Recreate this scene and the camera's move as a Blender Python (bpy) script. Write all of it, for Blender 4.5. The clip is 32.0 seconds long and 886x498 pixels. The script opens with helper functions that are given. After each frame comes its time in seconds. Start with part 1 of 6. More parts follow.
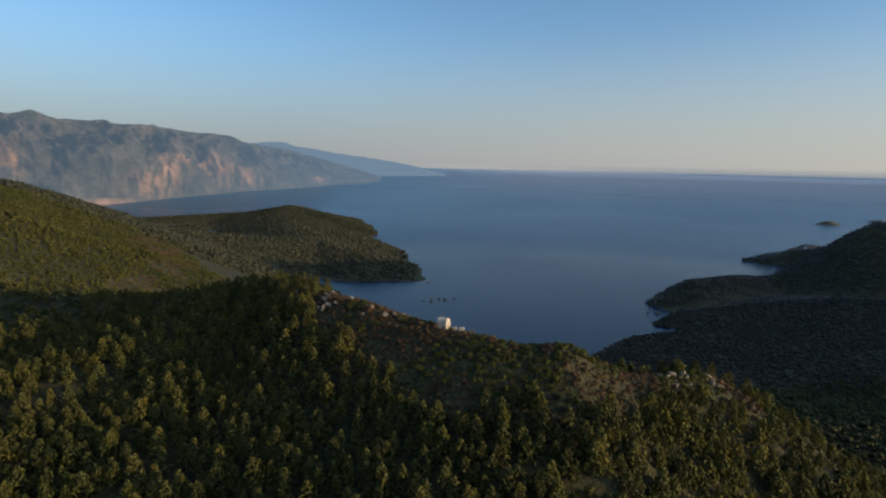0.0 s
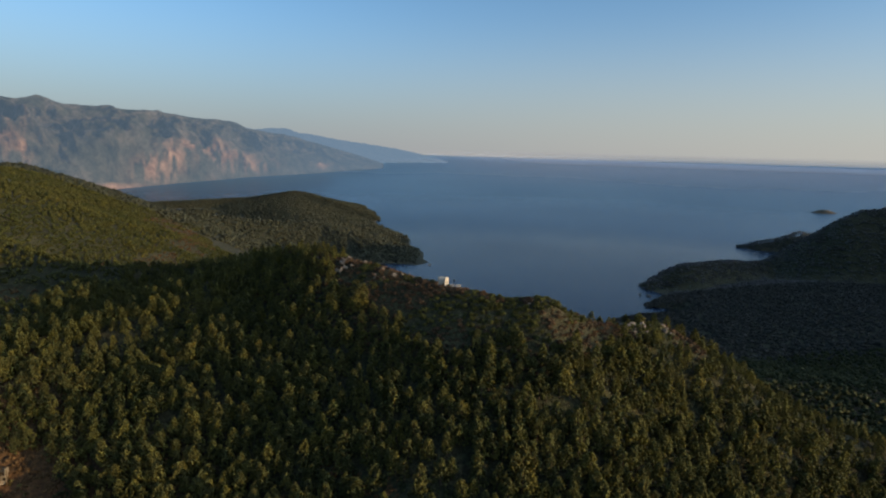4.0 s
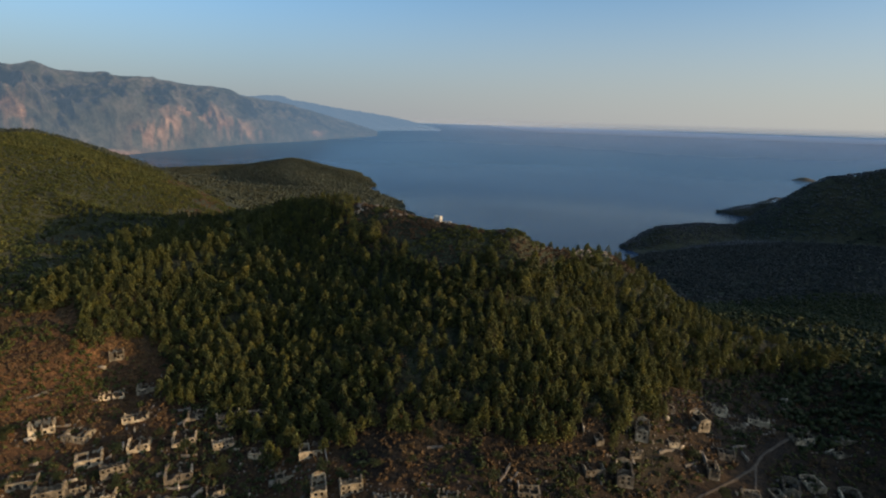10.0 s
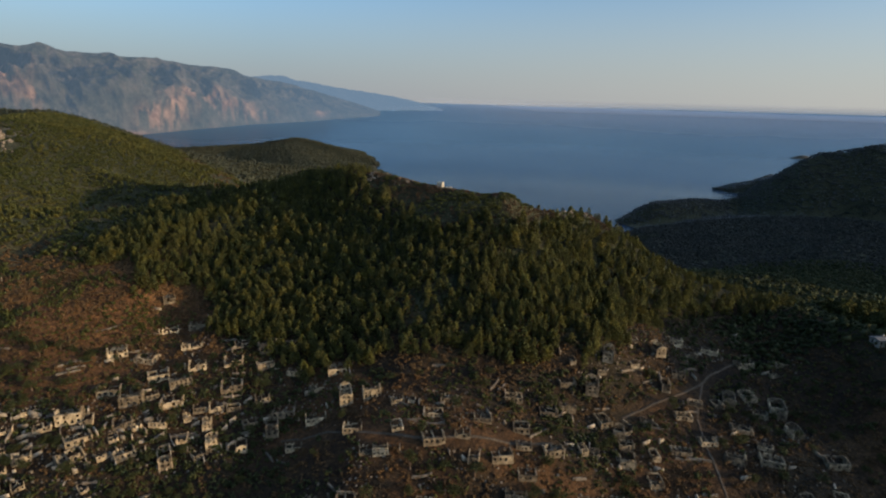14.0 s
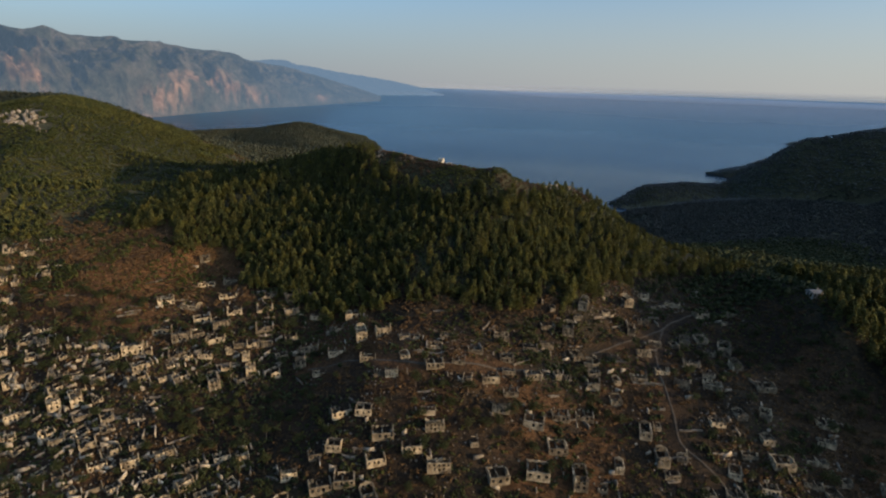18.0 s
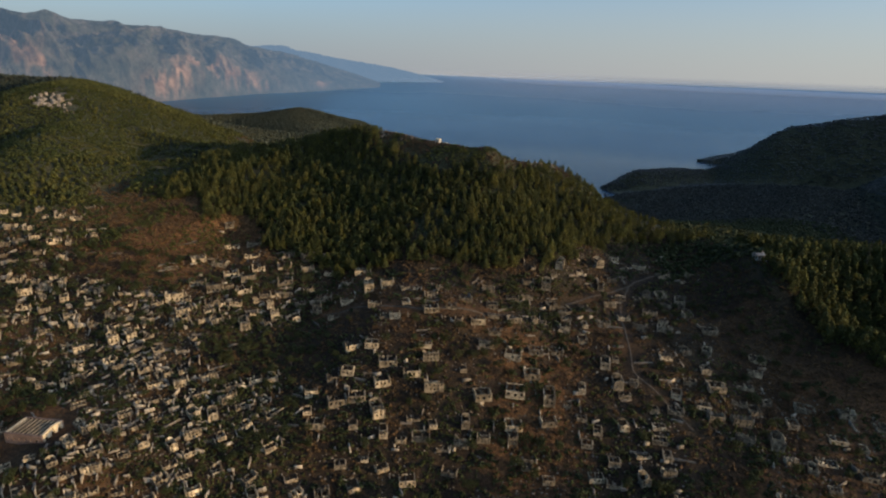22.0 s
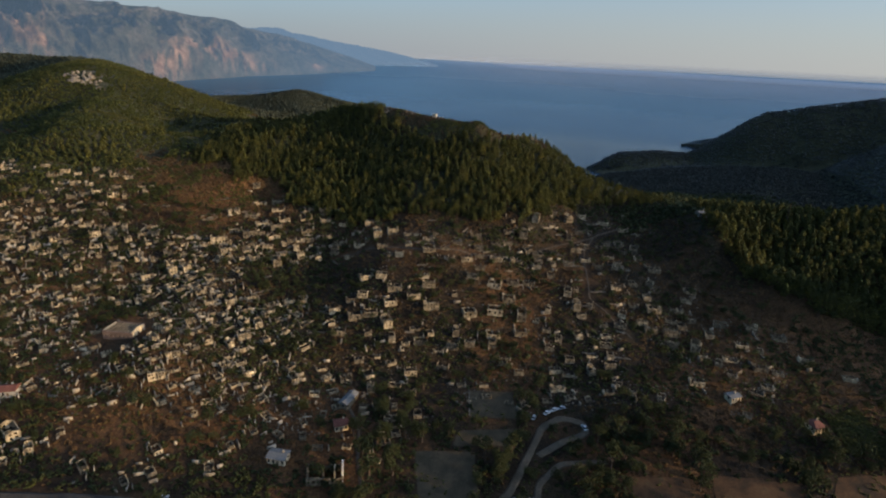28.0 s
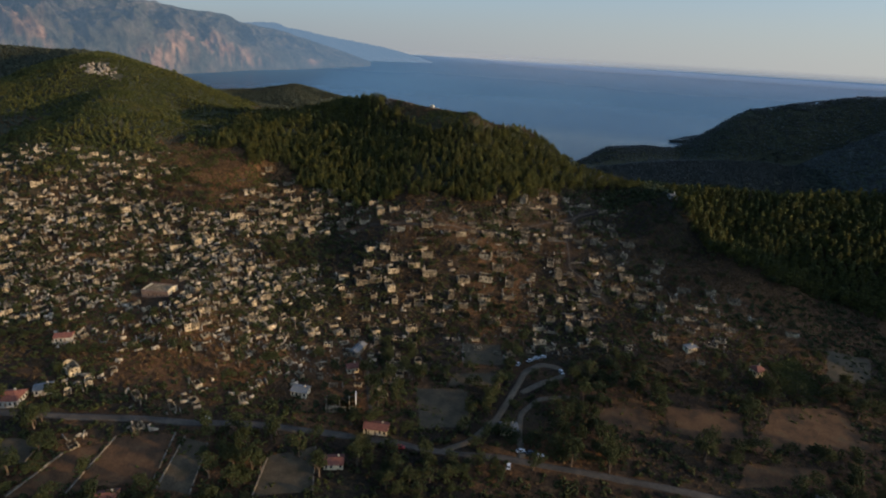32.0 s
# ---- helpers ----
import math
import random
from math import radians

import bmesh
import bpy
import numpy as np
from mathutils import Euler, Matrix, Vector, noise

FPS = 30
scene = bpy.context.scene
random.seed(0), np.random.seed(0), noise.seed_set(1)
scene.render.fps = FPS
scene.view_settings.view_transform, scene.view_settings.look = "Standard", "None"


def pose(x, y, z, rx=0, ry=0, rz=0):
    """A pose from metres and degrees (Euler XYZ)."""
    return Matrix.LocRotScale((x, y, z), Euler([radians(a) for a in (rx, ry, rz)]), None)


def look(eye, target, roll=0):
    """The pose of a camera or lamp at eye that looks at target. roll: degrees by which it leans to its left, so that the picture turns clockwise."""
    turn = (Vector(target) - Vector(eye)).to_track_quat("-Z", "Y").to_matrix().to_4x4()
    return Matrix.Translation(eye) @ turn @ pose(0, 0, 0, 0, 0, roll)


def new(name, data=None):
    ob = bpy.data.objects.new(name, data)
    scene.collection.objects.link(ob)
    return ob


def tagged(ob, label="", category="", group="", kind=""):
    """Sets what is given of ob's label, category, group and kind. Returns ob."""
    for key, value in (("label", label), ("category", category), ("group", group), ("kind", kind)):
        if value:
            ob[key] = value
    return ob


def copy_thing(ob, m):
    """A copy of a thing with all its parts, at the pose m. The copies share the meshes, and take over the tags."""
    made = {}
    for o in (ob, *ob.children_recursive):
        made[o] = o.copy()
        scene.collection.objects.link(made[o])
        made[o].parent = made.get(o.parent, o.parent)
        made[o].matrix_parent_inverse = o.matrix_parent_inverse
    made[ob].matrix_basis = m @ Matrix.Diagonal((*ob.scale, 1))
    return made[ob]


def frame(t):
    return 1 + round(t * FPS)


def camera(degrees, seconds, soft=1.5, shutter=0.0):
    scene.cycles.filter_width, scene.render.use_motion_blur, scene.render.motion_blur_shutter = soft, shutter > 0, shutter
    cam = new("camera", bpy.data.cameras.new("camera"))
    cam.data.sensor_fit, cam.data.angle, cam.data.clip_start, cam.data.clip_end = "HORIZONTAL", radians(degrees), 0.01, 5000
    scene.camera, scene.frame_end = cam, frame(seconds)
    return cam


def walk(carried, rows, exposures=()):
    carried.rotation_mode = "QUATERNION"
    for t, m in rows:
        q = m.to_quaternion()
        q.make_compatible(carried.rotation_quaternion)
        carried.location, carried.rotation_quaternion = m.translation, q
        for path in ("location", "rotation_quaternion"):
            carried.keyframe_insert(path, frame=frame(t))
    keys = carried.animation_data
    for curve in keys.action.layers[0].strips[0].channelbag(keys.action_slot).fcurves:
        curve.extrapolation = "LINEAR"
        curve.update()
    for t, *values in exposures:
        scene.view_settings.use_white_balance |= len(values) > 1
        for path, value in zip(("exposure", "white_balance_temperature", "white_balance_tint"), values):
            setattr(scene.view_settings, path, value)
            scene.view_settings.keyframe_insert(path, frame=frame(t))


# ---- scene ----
# ==== camera: a drone that flies backwards, level, over hill and village ====
cam = camera(78.81, 32.0, 2.15)
# seconds, x, y, z, yaw, pitch, roll
ROWS = [
    (0, -1.43, -7.40, 219.45, 0.26, -8.57, -1.29),
    (0.5, -1.24, -11.20, 219.44, 0.50, -8.67, -1.33),
    (1, -0.94, -15.08, 219.44, 0.71, -8.82, -1.36),
    (1.5, -0.56, -19.24, 219.38, 0.84, -8.93, -1.41),
    (2, -0.43, -23.66, 219.11, 0.90, -9.03, -1.44),
    (2.5, -0.56, -28.28, 218.85, 0.79, -9.17, -1.47),
    (3, -0.59, -33.00, 218.56, 0.66, -9.40, -1.51),
    (3.5, -0.74, -37.89, 218.28, 0.55, -9.65, -1.56),
    (5.5, -0.18, -58.23, 216.99, 0.22, -10.63, -1.74),
    (6, -0.33, -63.90, 217.00, 0.16, -10.91, -1.77),
    (6.5, -0.40, -69.76, 217.11, 0.10, -11.17, -1.78),
    (7, -0.45, -75.97, 217.12, 0.01, -11.45, -1.79),
    (7.5, -0.42, -81.91, 217.29, -0.06, -11.72, -1.79),
    (8, -0.39, -87.93, 217.30, -0.11, -12.01, -1.80),
    (8.5, -0.60, -93.50, 217.36, -0.14, -12.26, -1.83),
    (9, -0.63, -99.20, 217.29, -0.17, -12.54, -1.86),
    (9.5, -0.73, -104.83, 217.24, -0.18, -12.83, -1.84),
    (10, -0.93, -110.65, 217.09, -0.21, -13.12, -1.81),
    (10.5, -0.94, -116.23, 217.05, -0.21, -13.38, -1.76),
    (11, -0.78, -121.83, 216.65, -0.18, -13.66, -1.71),
    (11.5, -0.65, -127.23, 216.40, -0.14, -13.89, -1.65),
    (12, -0.59, -132.91, 216.16, -0.09, -14.16, -1.60),
    (12.5, -0.54, -138.44, 215.98, -0.06, -14.38, -1.58),
    (13, -0.51, -144.12, 215.92, -0.04, -14.63, -1.56),
    (13.5, -0.48, -149.58, 215.91, -0.00, -14.87, -1.57),
    (14, -0.45, -155.06, 215.81, 0.05, -15.14, -1.57),
    (14.5, -0.47, -160.51, 215.88, 0.07, -15.33, -1.61),
    (16.5, -0.64, -182.00, 215.08, 0.09, -16.03, -1.77),
    (17, -0.69, -187.77, 215.02, 0.08, -16.23, -1.78),
    (17.5, -0.70, -193.53, 215.39, 0.09, -16.40, -1.80),
    (18, -0.50, -199.56, 215.66, 0.10, -16.61, -1.83),
    (18.5, -0.15, -205.29, 215.92, 0.12, -16.79, -1.87),
    (19, 0.00, -211.28, 216.00, 0.11, -16.96, -1.90),
    (19.5, 0.04, -217.24, 216.24, 0.10, -17.14, -1.93),
    (20, 0.23, -223.32, 216.26, 0.12, -17.30, -1.96),
    (20.5, 0.47, -229.24, 216.06, 0.12, -17.44, -2.00),
    (21, 0.59, -235.10, 215.86, 0.08, -17.57, -2.07),
    (21.5, 0.75, -240.87, 215.88, 0.05, -17.70, -2.14),
    (22, 0.89, -246.90, 215.95, 0.00, -17.88, -2.22),
    (22.5, 0.96, -252.80, 216.27, -0.05, -18.04, -2.29),
    (23, 0.87, -259.11, 216.42, -0.07, -18.20, -2.38),
    (23.5, 0.81, -265.14, 216.40, -0.11, -18.35, -2.49),
    (24, 0.47, -270.88, 216.02, -0.11, -18.49, -2.54),
    (24.5, 0.27, -276.76, 215.77, -0.15, -18.61, -2.58),
    (25, 0.14, -282.80, 215.75, -0.24, -18.73, -2.63),
    (25.5, -0.10, -288.66, 215.76, -0.27, -18.82, -2.68),
    (27.5, -0.46, -312.48, 215.56, -0.46, -19.27, -2.82),
    (28, -0.58, -318.49, 215.30, -0.53, -19.34, -2.87),
    (28.5, -0.83, -324.06, 214.92, -0.59, -19.41, -2.96),
    (29, -1.15, -329.78, 214.55, -0.67, -19.49, -3.07),
    (29.5, -1.70, -335.44, 214.33, -0.77, -19.59, -3.19),
    (30, -2.26, -341.20, 214.13, -0.84, -19.71, -3.28),
    (30.5, -2.51, -346.82, 214.18, -0.92, -19.71, -3.33),
    (31, -2.86, -352.52, 214.23, -0.98, -19.68, -3.36),
    (31.5, -3.20, -357.87, 214.33, -1.05, -19.65, -3.38),
    (32, -3.43, -363.24, 214.25, -1.10, -19.65, -3.38),
]
walk(cam, [(t, pose(x, y, z, 90 + pitch, roll, yaw)) for t, x, y, z, yaw, pitch, roll in ROWS], [(0, 0.6, 6120, 6), (10, 0.6, 6020, 6), (32, 0.6, 5800, 6)])

# ==== world, sun and light ====
SUN_ELEVATION, SUN_AZIMUTH = 8.6, 112.0        # degrees; azimuth clockwise from +y
world = bpy.data.worlds.new("world")
scene.world = world
world.use_nodes = True
wn, wl = world.node_tree.nodes, world.node_tree.links
sky = wn.new("ShaderNodeTexSky")
sky.sky_type, sky.sun_disc = "NISHITA", False
sky.sun_elevation, sky.sun_rotation = radians(SUN_ELEVATION), radians(SUN_AZIMUTH)
sky.altitude, sky.air_density, sky.dust_density, sky.ozone_density = 200, 1.0, 0.5, 3.2
aim = wn.new("ShaderNodeTexCoord")
split = wn.new("ShaderNodeSeparateXYZ")
wl.new(aim.outputs["Generated"], split.inputs[0])
band = wn.new("ShaderNodeMapRange")          # evening haze that thickens towards the horizon, all round
band.interpolation_type = "SMOOTHSTEP"
for k, v in enumerate((0.0, 0.27, 0.9, 0.1)):
    band.inputs[1 + k].default_value = v
wl.new(split.outputs["Z"], band.inputs[0])
warm = wn.new("ShaderNodeMapRange")          # warmer towards the sun's side
for k, v in enumerate((-0.3, 0.9, 0.0, 1.0)):
    warm.inputs[1 + k].default_value = v
wl.new(split.outputs["X"], warm.inputs[0])
haze = wn.new("ShaderNodeMix")
haze.data_type = "RGBA"
haze.inputs[6].default_value, haze.inputs[7].default_value = (1.5, 1.5, 1.62, 1), (2.6, 2.35, 2.1, 1)
wl.new(warm.outputs[0], haze.inputs[0])
haze_mix = wn.new("ShaderNodeMix")
haze_mix.data_type = "RGBA"
wl.new(band.outputs[0], haze_mix.inputs[0])
wl.new(sky.outputs[0], haze_mix.inputs[6])
wl.new(haze.outputs[2], haze_mix.inputs[7])
toward = wn.new("ShaderNodeVectorMath")       # unseen wide glow round the low sun, added to fill the shade
toward.operation = "DOT_PRODUCT"
toward.inputs[1].default_value = (math.sin(radians(SUN_AZIMUTH)), math.cos(radians(SUN_AZIMUTH)), 0.15)
wl.new(aim.outputs["Generated"], toward.inputs[0])
near_sun = wn.new("ShaderNodeMapRange")
near_sun.interpolation_type = "SMOOTHSTEP"
for k, v in enumerate((0.45, 1.0, 0.0, 1.0)):
    near_sun.inputs[1 + k].default_value = v
wl.new(toward.outputs["Value"], near_sun.inputs[0])
sun_side_fill = wn.new("ShaderNodeMix")
sun_side_fill.data_type, sun_side_fill.blend_type = "RGBA", "ADD"
sun_side_fill.inputs[7].default_value = (6.4, 6.2, 6.3, 1)
wl.new(near_sun.outputs[0], sun_side_fill.inputs[0])
wl.new(haze_mix.outputs[2], sun_side_fill.inputs[6])
wl.new(sun_side_fill.outputs[2], wn["Background"].inputs[0])
wn["Background"].inputs[1].default_value = 0.145
lamp = bpy.data.lights.new("sun", "SUN")
lamp.energy, lamp.angle, lamp.color = 3.55, radians(0.6), (1.0, 0.66, 0.33)
sun = new("sun", lamp)
az, el = radians(SUN_AZIMUTH), radians(SUN_ELEVATION)
sun.matrix_world = look((0, 0, 600), (-math.sin(az) * math.cos(el), -math.cos(az) * math.cos(el), 600 - math.sin(el)))
tagged(sun, "low warm evening sun", "sun", kind="structure")

# ==== small tools ====


def lattice(ix, iy, seed):
    h = (ix * 374761393 + iy * 668265263 + seed * 974711) & 0x7FFFFFFF
    h = ((h ^ (h >> 13)) * 1274126177) & 0x7FFFFFFF
    return ((h ^ (h >> 16)) & 0xFFFF) / 65535.0


def value_noise(x, y, seed=0):
    x, y = np.asarray(x, float), np.asarray(y, float)
    ix, iy = np.floor(x).astype(np.int64), np.floor(y).astype(np.int64)
    fx, fy = x - ix, y - iy
    fx, fy = fx * fx * (3 - 2 * fx), fy * fy * (3 - 2 * fy)
    a, b = lattice(ix, iy, seed), lattice(ix + 1, iy, seed)
    c, d = lattice(ix, iy + 1, seed), lattice(ix + 1, iy + 1, seed)
    return (a * (1 - fx) + b * fx) * (1 - fy) + (c * (1 - fx) + d * fx) * fy


def fbm(x, y, size, octaves=4, seed=0):
    """Noise from -1 to 1 with a largest feature of that size in metres."""
    total, weight, amp = 0.0, 0.0, 1.0
    for k in range(octaves):
        total = total + amp * (value_noise(np.asarray(x) / size, np.asarray(y) / size, seed + 17 * k) * 2 - 1)
        weight, amp, size = weight + amp, amp * 0.5, size * 0.5
    return total / weight


def step(a, b, v):
    t = np.clip((np.asarray(v, float) - a) / (b - a), 0, 1)
    return t * t * (3 - 2 * t)


def mesh_of(name, verts, faces):
    me = bpy.data.meshes.new(name)
    verts, faces = np.asarray(verts, np.float32), np.asarray(faces, np.int32)
    n, k = faces.shape
    me.vertices.add(len(verts))
    me.vertices.foreach_set("co", verts.ravel())
    me.loops.add(n * k)
    me.loops.foreach_set("vertex_index", faces.ravel())
    me.polygons.add(n)
    me.polygons.foreach_set("loop_start", np.arange(0, n * k, k, dtype=np.int32))
    me.update(calc_edges=True)
    me.validate()
    return me


def smooth(me):
    me.polygons.foreach_set("use_smooth", np.ones(len(me.polygons), bool))
    return me


def part(name, bm, material, parent, label=""):
    """Links a bmesh (or a mesh) as one mesh object under a thing or a part."""
    if isinstance(bm, bmesh.types.BMesh):
        me = bpy.data.meshes.new(name)
        bm.to_mesh(me)
        bm.free()
    else:
        me = bm
    if material and not me.materials:
        me.materials.append(material)
    ob = new(name, me)
    ob.parent = parent
    if label:
        ob["label"] = label
    return ob


def thing(name, label, category, m=None, group="", kind=""):
    ob = new(name)
    ob.empty_display_size = 0.5
    if m is not None:
        ob.matrix_world = m
    return tagged(ob, label, category, group, kind)


# ==== materials ====


def material(name, roughness=0.9, metallic=0.0):
    m = bpy.data.materials.new(name)
    m.use_nodes = True
    b = m.node_tree.nodes["Principled BSDF"]
    b.inputs["Roughness"].default_value = roughness
    b.inputs["Metallic"].default_value = metallic
    b.inputs["Specular IOR Level"].default_value = 0.25
    return m, m.node_tree.nodes, m.node_tree.links, b


def ramp(n, l, source, stops):
    r = n.new("ShaderNodeValToRGB")
    e = r.color_ramp.elements
    while len(e) < len(stops):
        e.new(0.5)
    for k, (p, c) in enumerate(stops):
        e[k].position, e[k].color = p, (*c, 1)
    l.new(source, r.inputs[0])
    return r.outputs[0]


def noise_node(n, l, size, detail=4, coords="world", rough=0.55):
    t = n.new("ShaderNodeTexNoise")
    t.inputs["Scale"].default_value = 1.0 / size
    t.inputs["Detail"].default_value = detail
    t.inputs["Roughness"].default_value = rough
    if coords == "world":
        g = n.new("ShaderNodeNewGeometry")
        l.new(g.outputs["Position"], t.inputs["Vector"])
    else:
        g = n.new("ShaderNodeTexCoord")
        l.new(g.outputs["Object"], t.inputs["Vector"])
    return t.outputs[0]


def mix(n, l, factor, a, b, mode="MIX"):
    x = n.new("ShaderNodeMix")
    x.data_type, x.blend_type = "RGBA", mode
    for socket, v in ((x.inputs[0], factor), (x.inputs[6], a), (x.inputs[7], b)):
        if isinstance(v, (int, float)):
            socket.default_value = v
        elif isinstance(v, tuple):
            socket.default_value = (*v, 1)
        else:
            l.new(v, socket)
    return x.outputs[2]


def bump(n, l, b, height, strength, distance):
    u = n.new("ShaderNodeBump")
    u.inputs["Strength"].default_value, u.inputs["Distance"].default_value = strength, distance
    l.new(height, u.inputs["Height"])
    l.new(u.outputs[0], b.inputs["Normal"])


def attribute(n, name):
    a = n.new("ShaderNodeAttribute")
    a.attribute_name = name
    return a.outputs["Fac"]


def two_scale(name, stops, size, fine, roughness=0.9, relief=0.3, random=None, island=None, coords="world", middle=None):
    """A surface whose colour follows a coarse noise, broken by a fine one, with relief; random: how far each object or piece differs."""
    m, n, l, b = material(name, roughness)
    c = ramp(n, l, noise_node(n, l, size, 5, coords), stops)
    grain = ramp(n, l, noise_node(n, l, fine, 4, coords), [(0.3, (0.55, 0.55, 0.55)), (0.7, (1.25, 1.25, 1.25))])
    c = mix(n, l, 1.0, c, grain, "MULTIPLY")
    if middle:
        c = mix(n, l, 1.0, c, ramp(n, l, noise_node(n, l, middle[0], 2, coords), middle[1]), "MULTIPLY")
    if random:
        o = n.new("ShaderNodeObjectInfo")
        c = mix(n, l, 1.0, c, ramp(n, l, o.outputs["Random"], random), "MULTIPLY")
    if island:
        g = n.new("ShaderNodeNewGeometry")
        c = mix(n, l, 1.0, c, ramp(n, l, g.outputs["Random Per Island"], island), "MULTIPLY")
    l.new(c, b.inputs["Base Color"])
    if relief:
        bump(n, l, b, noise_node(n, l, fine, 4, coords), relief, fine * 0.3)
    return m


def thin_leaves(m, share=0.5):
    """Lets some of the light through the leaves."""
    n, l = m.node_tree.nodes, m.node_tree.links
    b, t, x = n["Principled BSDF"], n.new("ShaderNodeBsdfTranslucent"), n.new("ShaderNodeMixShader")
    l.new(b.inputs["Base Color"].links[0].from_socket, t.inputs["Color"])
    x.inputs[0].default_value = share
    l.new(b.outputs[0], x.inputs[1])
    l.new(t.outputs[0], x.inputs[2])
    l.new(x.outputs[0], n["Material Output"].inputs[0])
    return m


TONES = [(0.0, (0.72, 0.74, 0.7)), (0.5, (1.0, 1.0, 1.0)), (1.0, (1.3, 1.22, 1.1))]
SOFT_TONES = [(0.0, (0.88, 0.89, 0.87)), (1.0, (1.12, 1.1, 1.06))]
TREE_TONES = [(0.32, (0.62, 0.66, 0.72)), (0.5, (1.0, 1.0, 1.0)), (0.68, (1.45, 1.32, 0.95))]
M_pine = two_scale("pine_needles", [(0.3, (0.095, 0.108, 0.033)), (0.55, (0.124, 0.131, 0.04)), (0.75, (0.164, 0.154, 0.05))], 22, 0.6, 0.75, 0.0, None, TONES, middle=(6.0, TREE_TONES))
M_leaf = two_scale("olive_leaves", [(0.3, (0.05, 0.064, 0.025)), (0.6, (0.082, 0.094, 0.036)), (0.8, (0.125, 0.112, 0.047))], 15, 0.5, 0.75, 0.0, None, TONES)
M_maquis = two_scale("maquis_leaves", [(0.3, (0.075, 0.09, 0.024)), (0.55, (0.105, 0.115, 0.032)), (0.8, (0.145, 0.135, 0.044))], 40, 1.2, 0.8, 0.0, None, TONES)
# headland leaves paled to grey, haze put into their colour
M_hazed_maquis = two_scale("haze_grey_maquis", [(0.3, (0.135, 0.14, 0.138)), (0.6, (0.168, 0.172, 0.165)), (0.8, (0.2, 0.196, 0.18))], 60, 1.5, 0.8, 0.0, None, SOFT_TONES)
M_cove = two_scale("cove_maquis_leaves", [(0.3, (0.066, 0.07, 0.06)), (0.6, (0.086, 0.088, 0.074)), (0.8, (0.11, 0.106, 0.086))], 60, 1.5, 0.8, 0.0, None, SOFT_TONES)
# cape leaves greyed for the haze at their distance
M_cape = two_scale("haze_grey_green_maquis", [(0.3, (0.07, 0.08, 0.052)), (0.6, (0.096, 0.104, 0.068)), (0.8, (0.122, 0.122, 0.082))], 60, 3, 0.8, 0.0, None, SOFT_TONES)
M_dry = two_scale("dry_brush", [(0.3, (0.062, 0.042, 0.019)), (0.55, (0.105, 0.062, 0.025)), (0.8, (0.08, 0.06, 0.026))], 18, 0.5, 0.9, 0.0, None, TONES)
for m in (M_pine, M_leaf, M_maquis, M_hazed_maquis, M_cove, M_cape):
    thin_leaves(m)
M_bark = two_scale("bark", [(0.3, (0.08, 0.055, 0.035)), (0.7, (0.15, 0.105, 0.07))], 0.8, 0.08, 0.95, 0.4)
M_stone = two_scale("plastered_rubble_wall", [(0.3, (0.1, 0.082, 0.06)), (0.46, (0.25, 0.205, 0.142)), (0.58, (0.41, 0.338, 0.232)), (0.76, (0.62, 0.52, 0.365))], 2.2, 0.3, 0.95, 0.6, [(0.0, (0.4, 0.385, 0.36)), (0.5, (0.58, 0.56, 0.51)), (1.0, (1.3, 1.24, 1.1))])
M_quarter = two_scale("old_rubble_walls", [(0.3, (0.1, 0.082, 0.06)), (0.46, (0.25, 0.205, 0.142)), (0.58, (0.41, 0.338, 0.232)), (0.76, (0.62, 0.52, 0.365))], 2.2, 0.3, 0.95, 0.6, None, [(0.0, (0.42, 0.4, 0.37)), (0.6, (0.8, 0.77, 0.7)), (1.0, (1.45, 1.38, 1.22))])
M_rubble = two_scale("fallen_stone", [(0.3, (0.11, 0.09, 0.066)), (0.6, (0.19, 0.16, 0.122)), (0.8, (0.27, 0.235, 0.185))], 2.0, 0.3, 0.95, 0.5, None, TONES)
M_white = two_scale("whitewash", [(0.3, (0.6, 0.57, 0.5)), (0.7, (0.8, 0.77, 0.7))], 2.5, 0.3, 0.85, 0.2)
M_ochre = two_scale("ochre_render", [(0.3, (0.5, 0.39, 0.24)), (0.7, (0.64, 0.52, 0.33))], 4, 0.4, 0.9, 0.3)
M_plaster = two_scale("stained_plaster", [(0.3, (0.24, 0.22, 0.18)), (0.7, (0.38, 0.35, 0.295))], 2.5, 0.3, 0.9, 0.3)
M_vault = two_scale("worn_vault_render", [(0.3, (0.14, 0.105, 0.064)), (0.7, (0.27, 0.208, 0.13))], 1.8, 0.3, 0.92, 0.3)
M_heath = two_scale("grey_brown_heath", [(0.3, (0.05, 0.033, 0.018)), (0.55, (0.085, 0.055, 0.029)), (0.8, (0.11, 0.074, 0.04))], 6, 0.6, 0.9, 0.0, None, TONES)
M_old_lime = two_scale("old_limewash", [(0.3, (0.36, 0.33, 0.26)), (0.7, (0.56, 0.51, 0.41))], 1.5, 0.3, 0.9, 0.4)
# brown stone darkened to imitate the shade on the church's long walls
M_shaded_wall = two_scale("brown_stone_with_painted_shade", [(0.3, (0.12, 0.078, 0.057)), (0.7, (0.21, 0.14, 0.1))], 3, 0.4, 0.95, 0.4)
M_fragment = two_scale("broken_wall_stone", [(0.3, (0.16, 0.135, 0.105)), (0.5, (0.3, 0.258, 0.195)), (0.72, (0.5, 0.43, 0.33))], 2.2, 0.3, 0.95, 0.5, None, [(0.0, (0.5, 0.48, 0.45)), (0.5, (0.9, 0.88, 0.84)), (1.0, (1.25, 1.2, 1.1))])
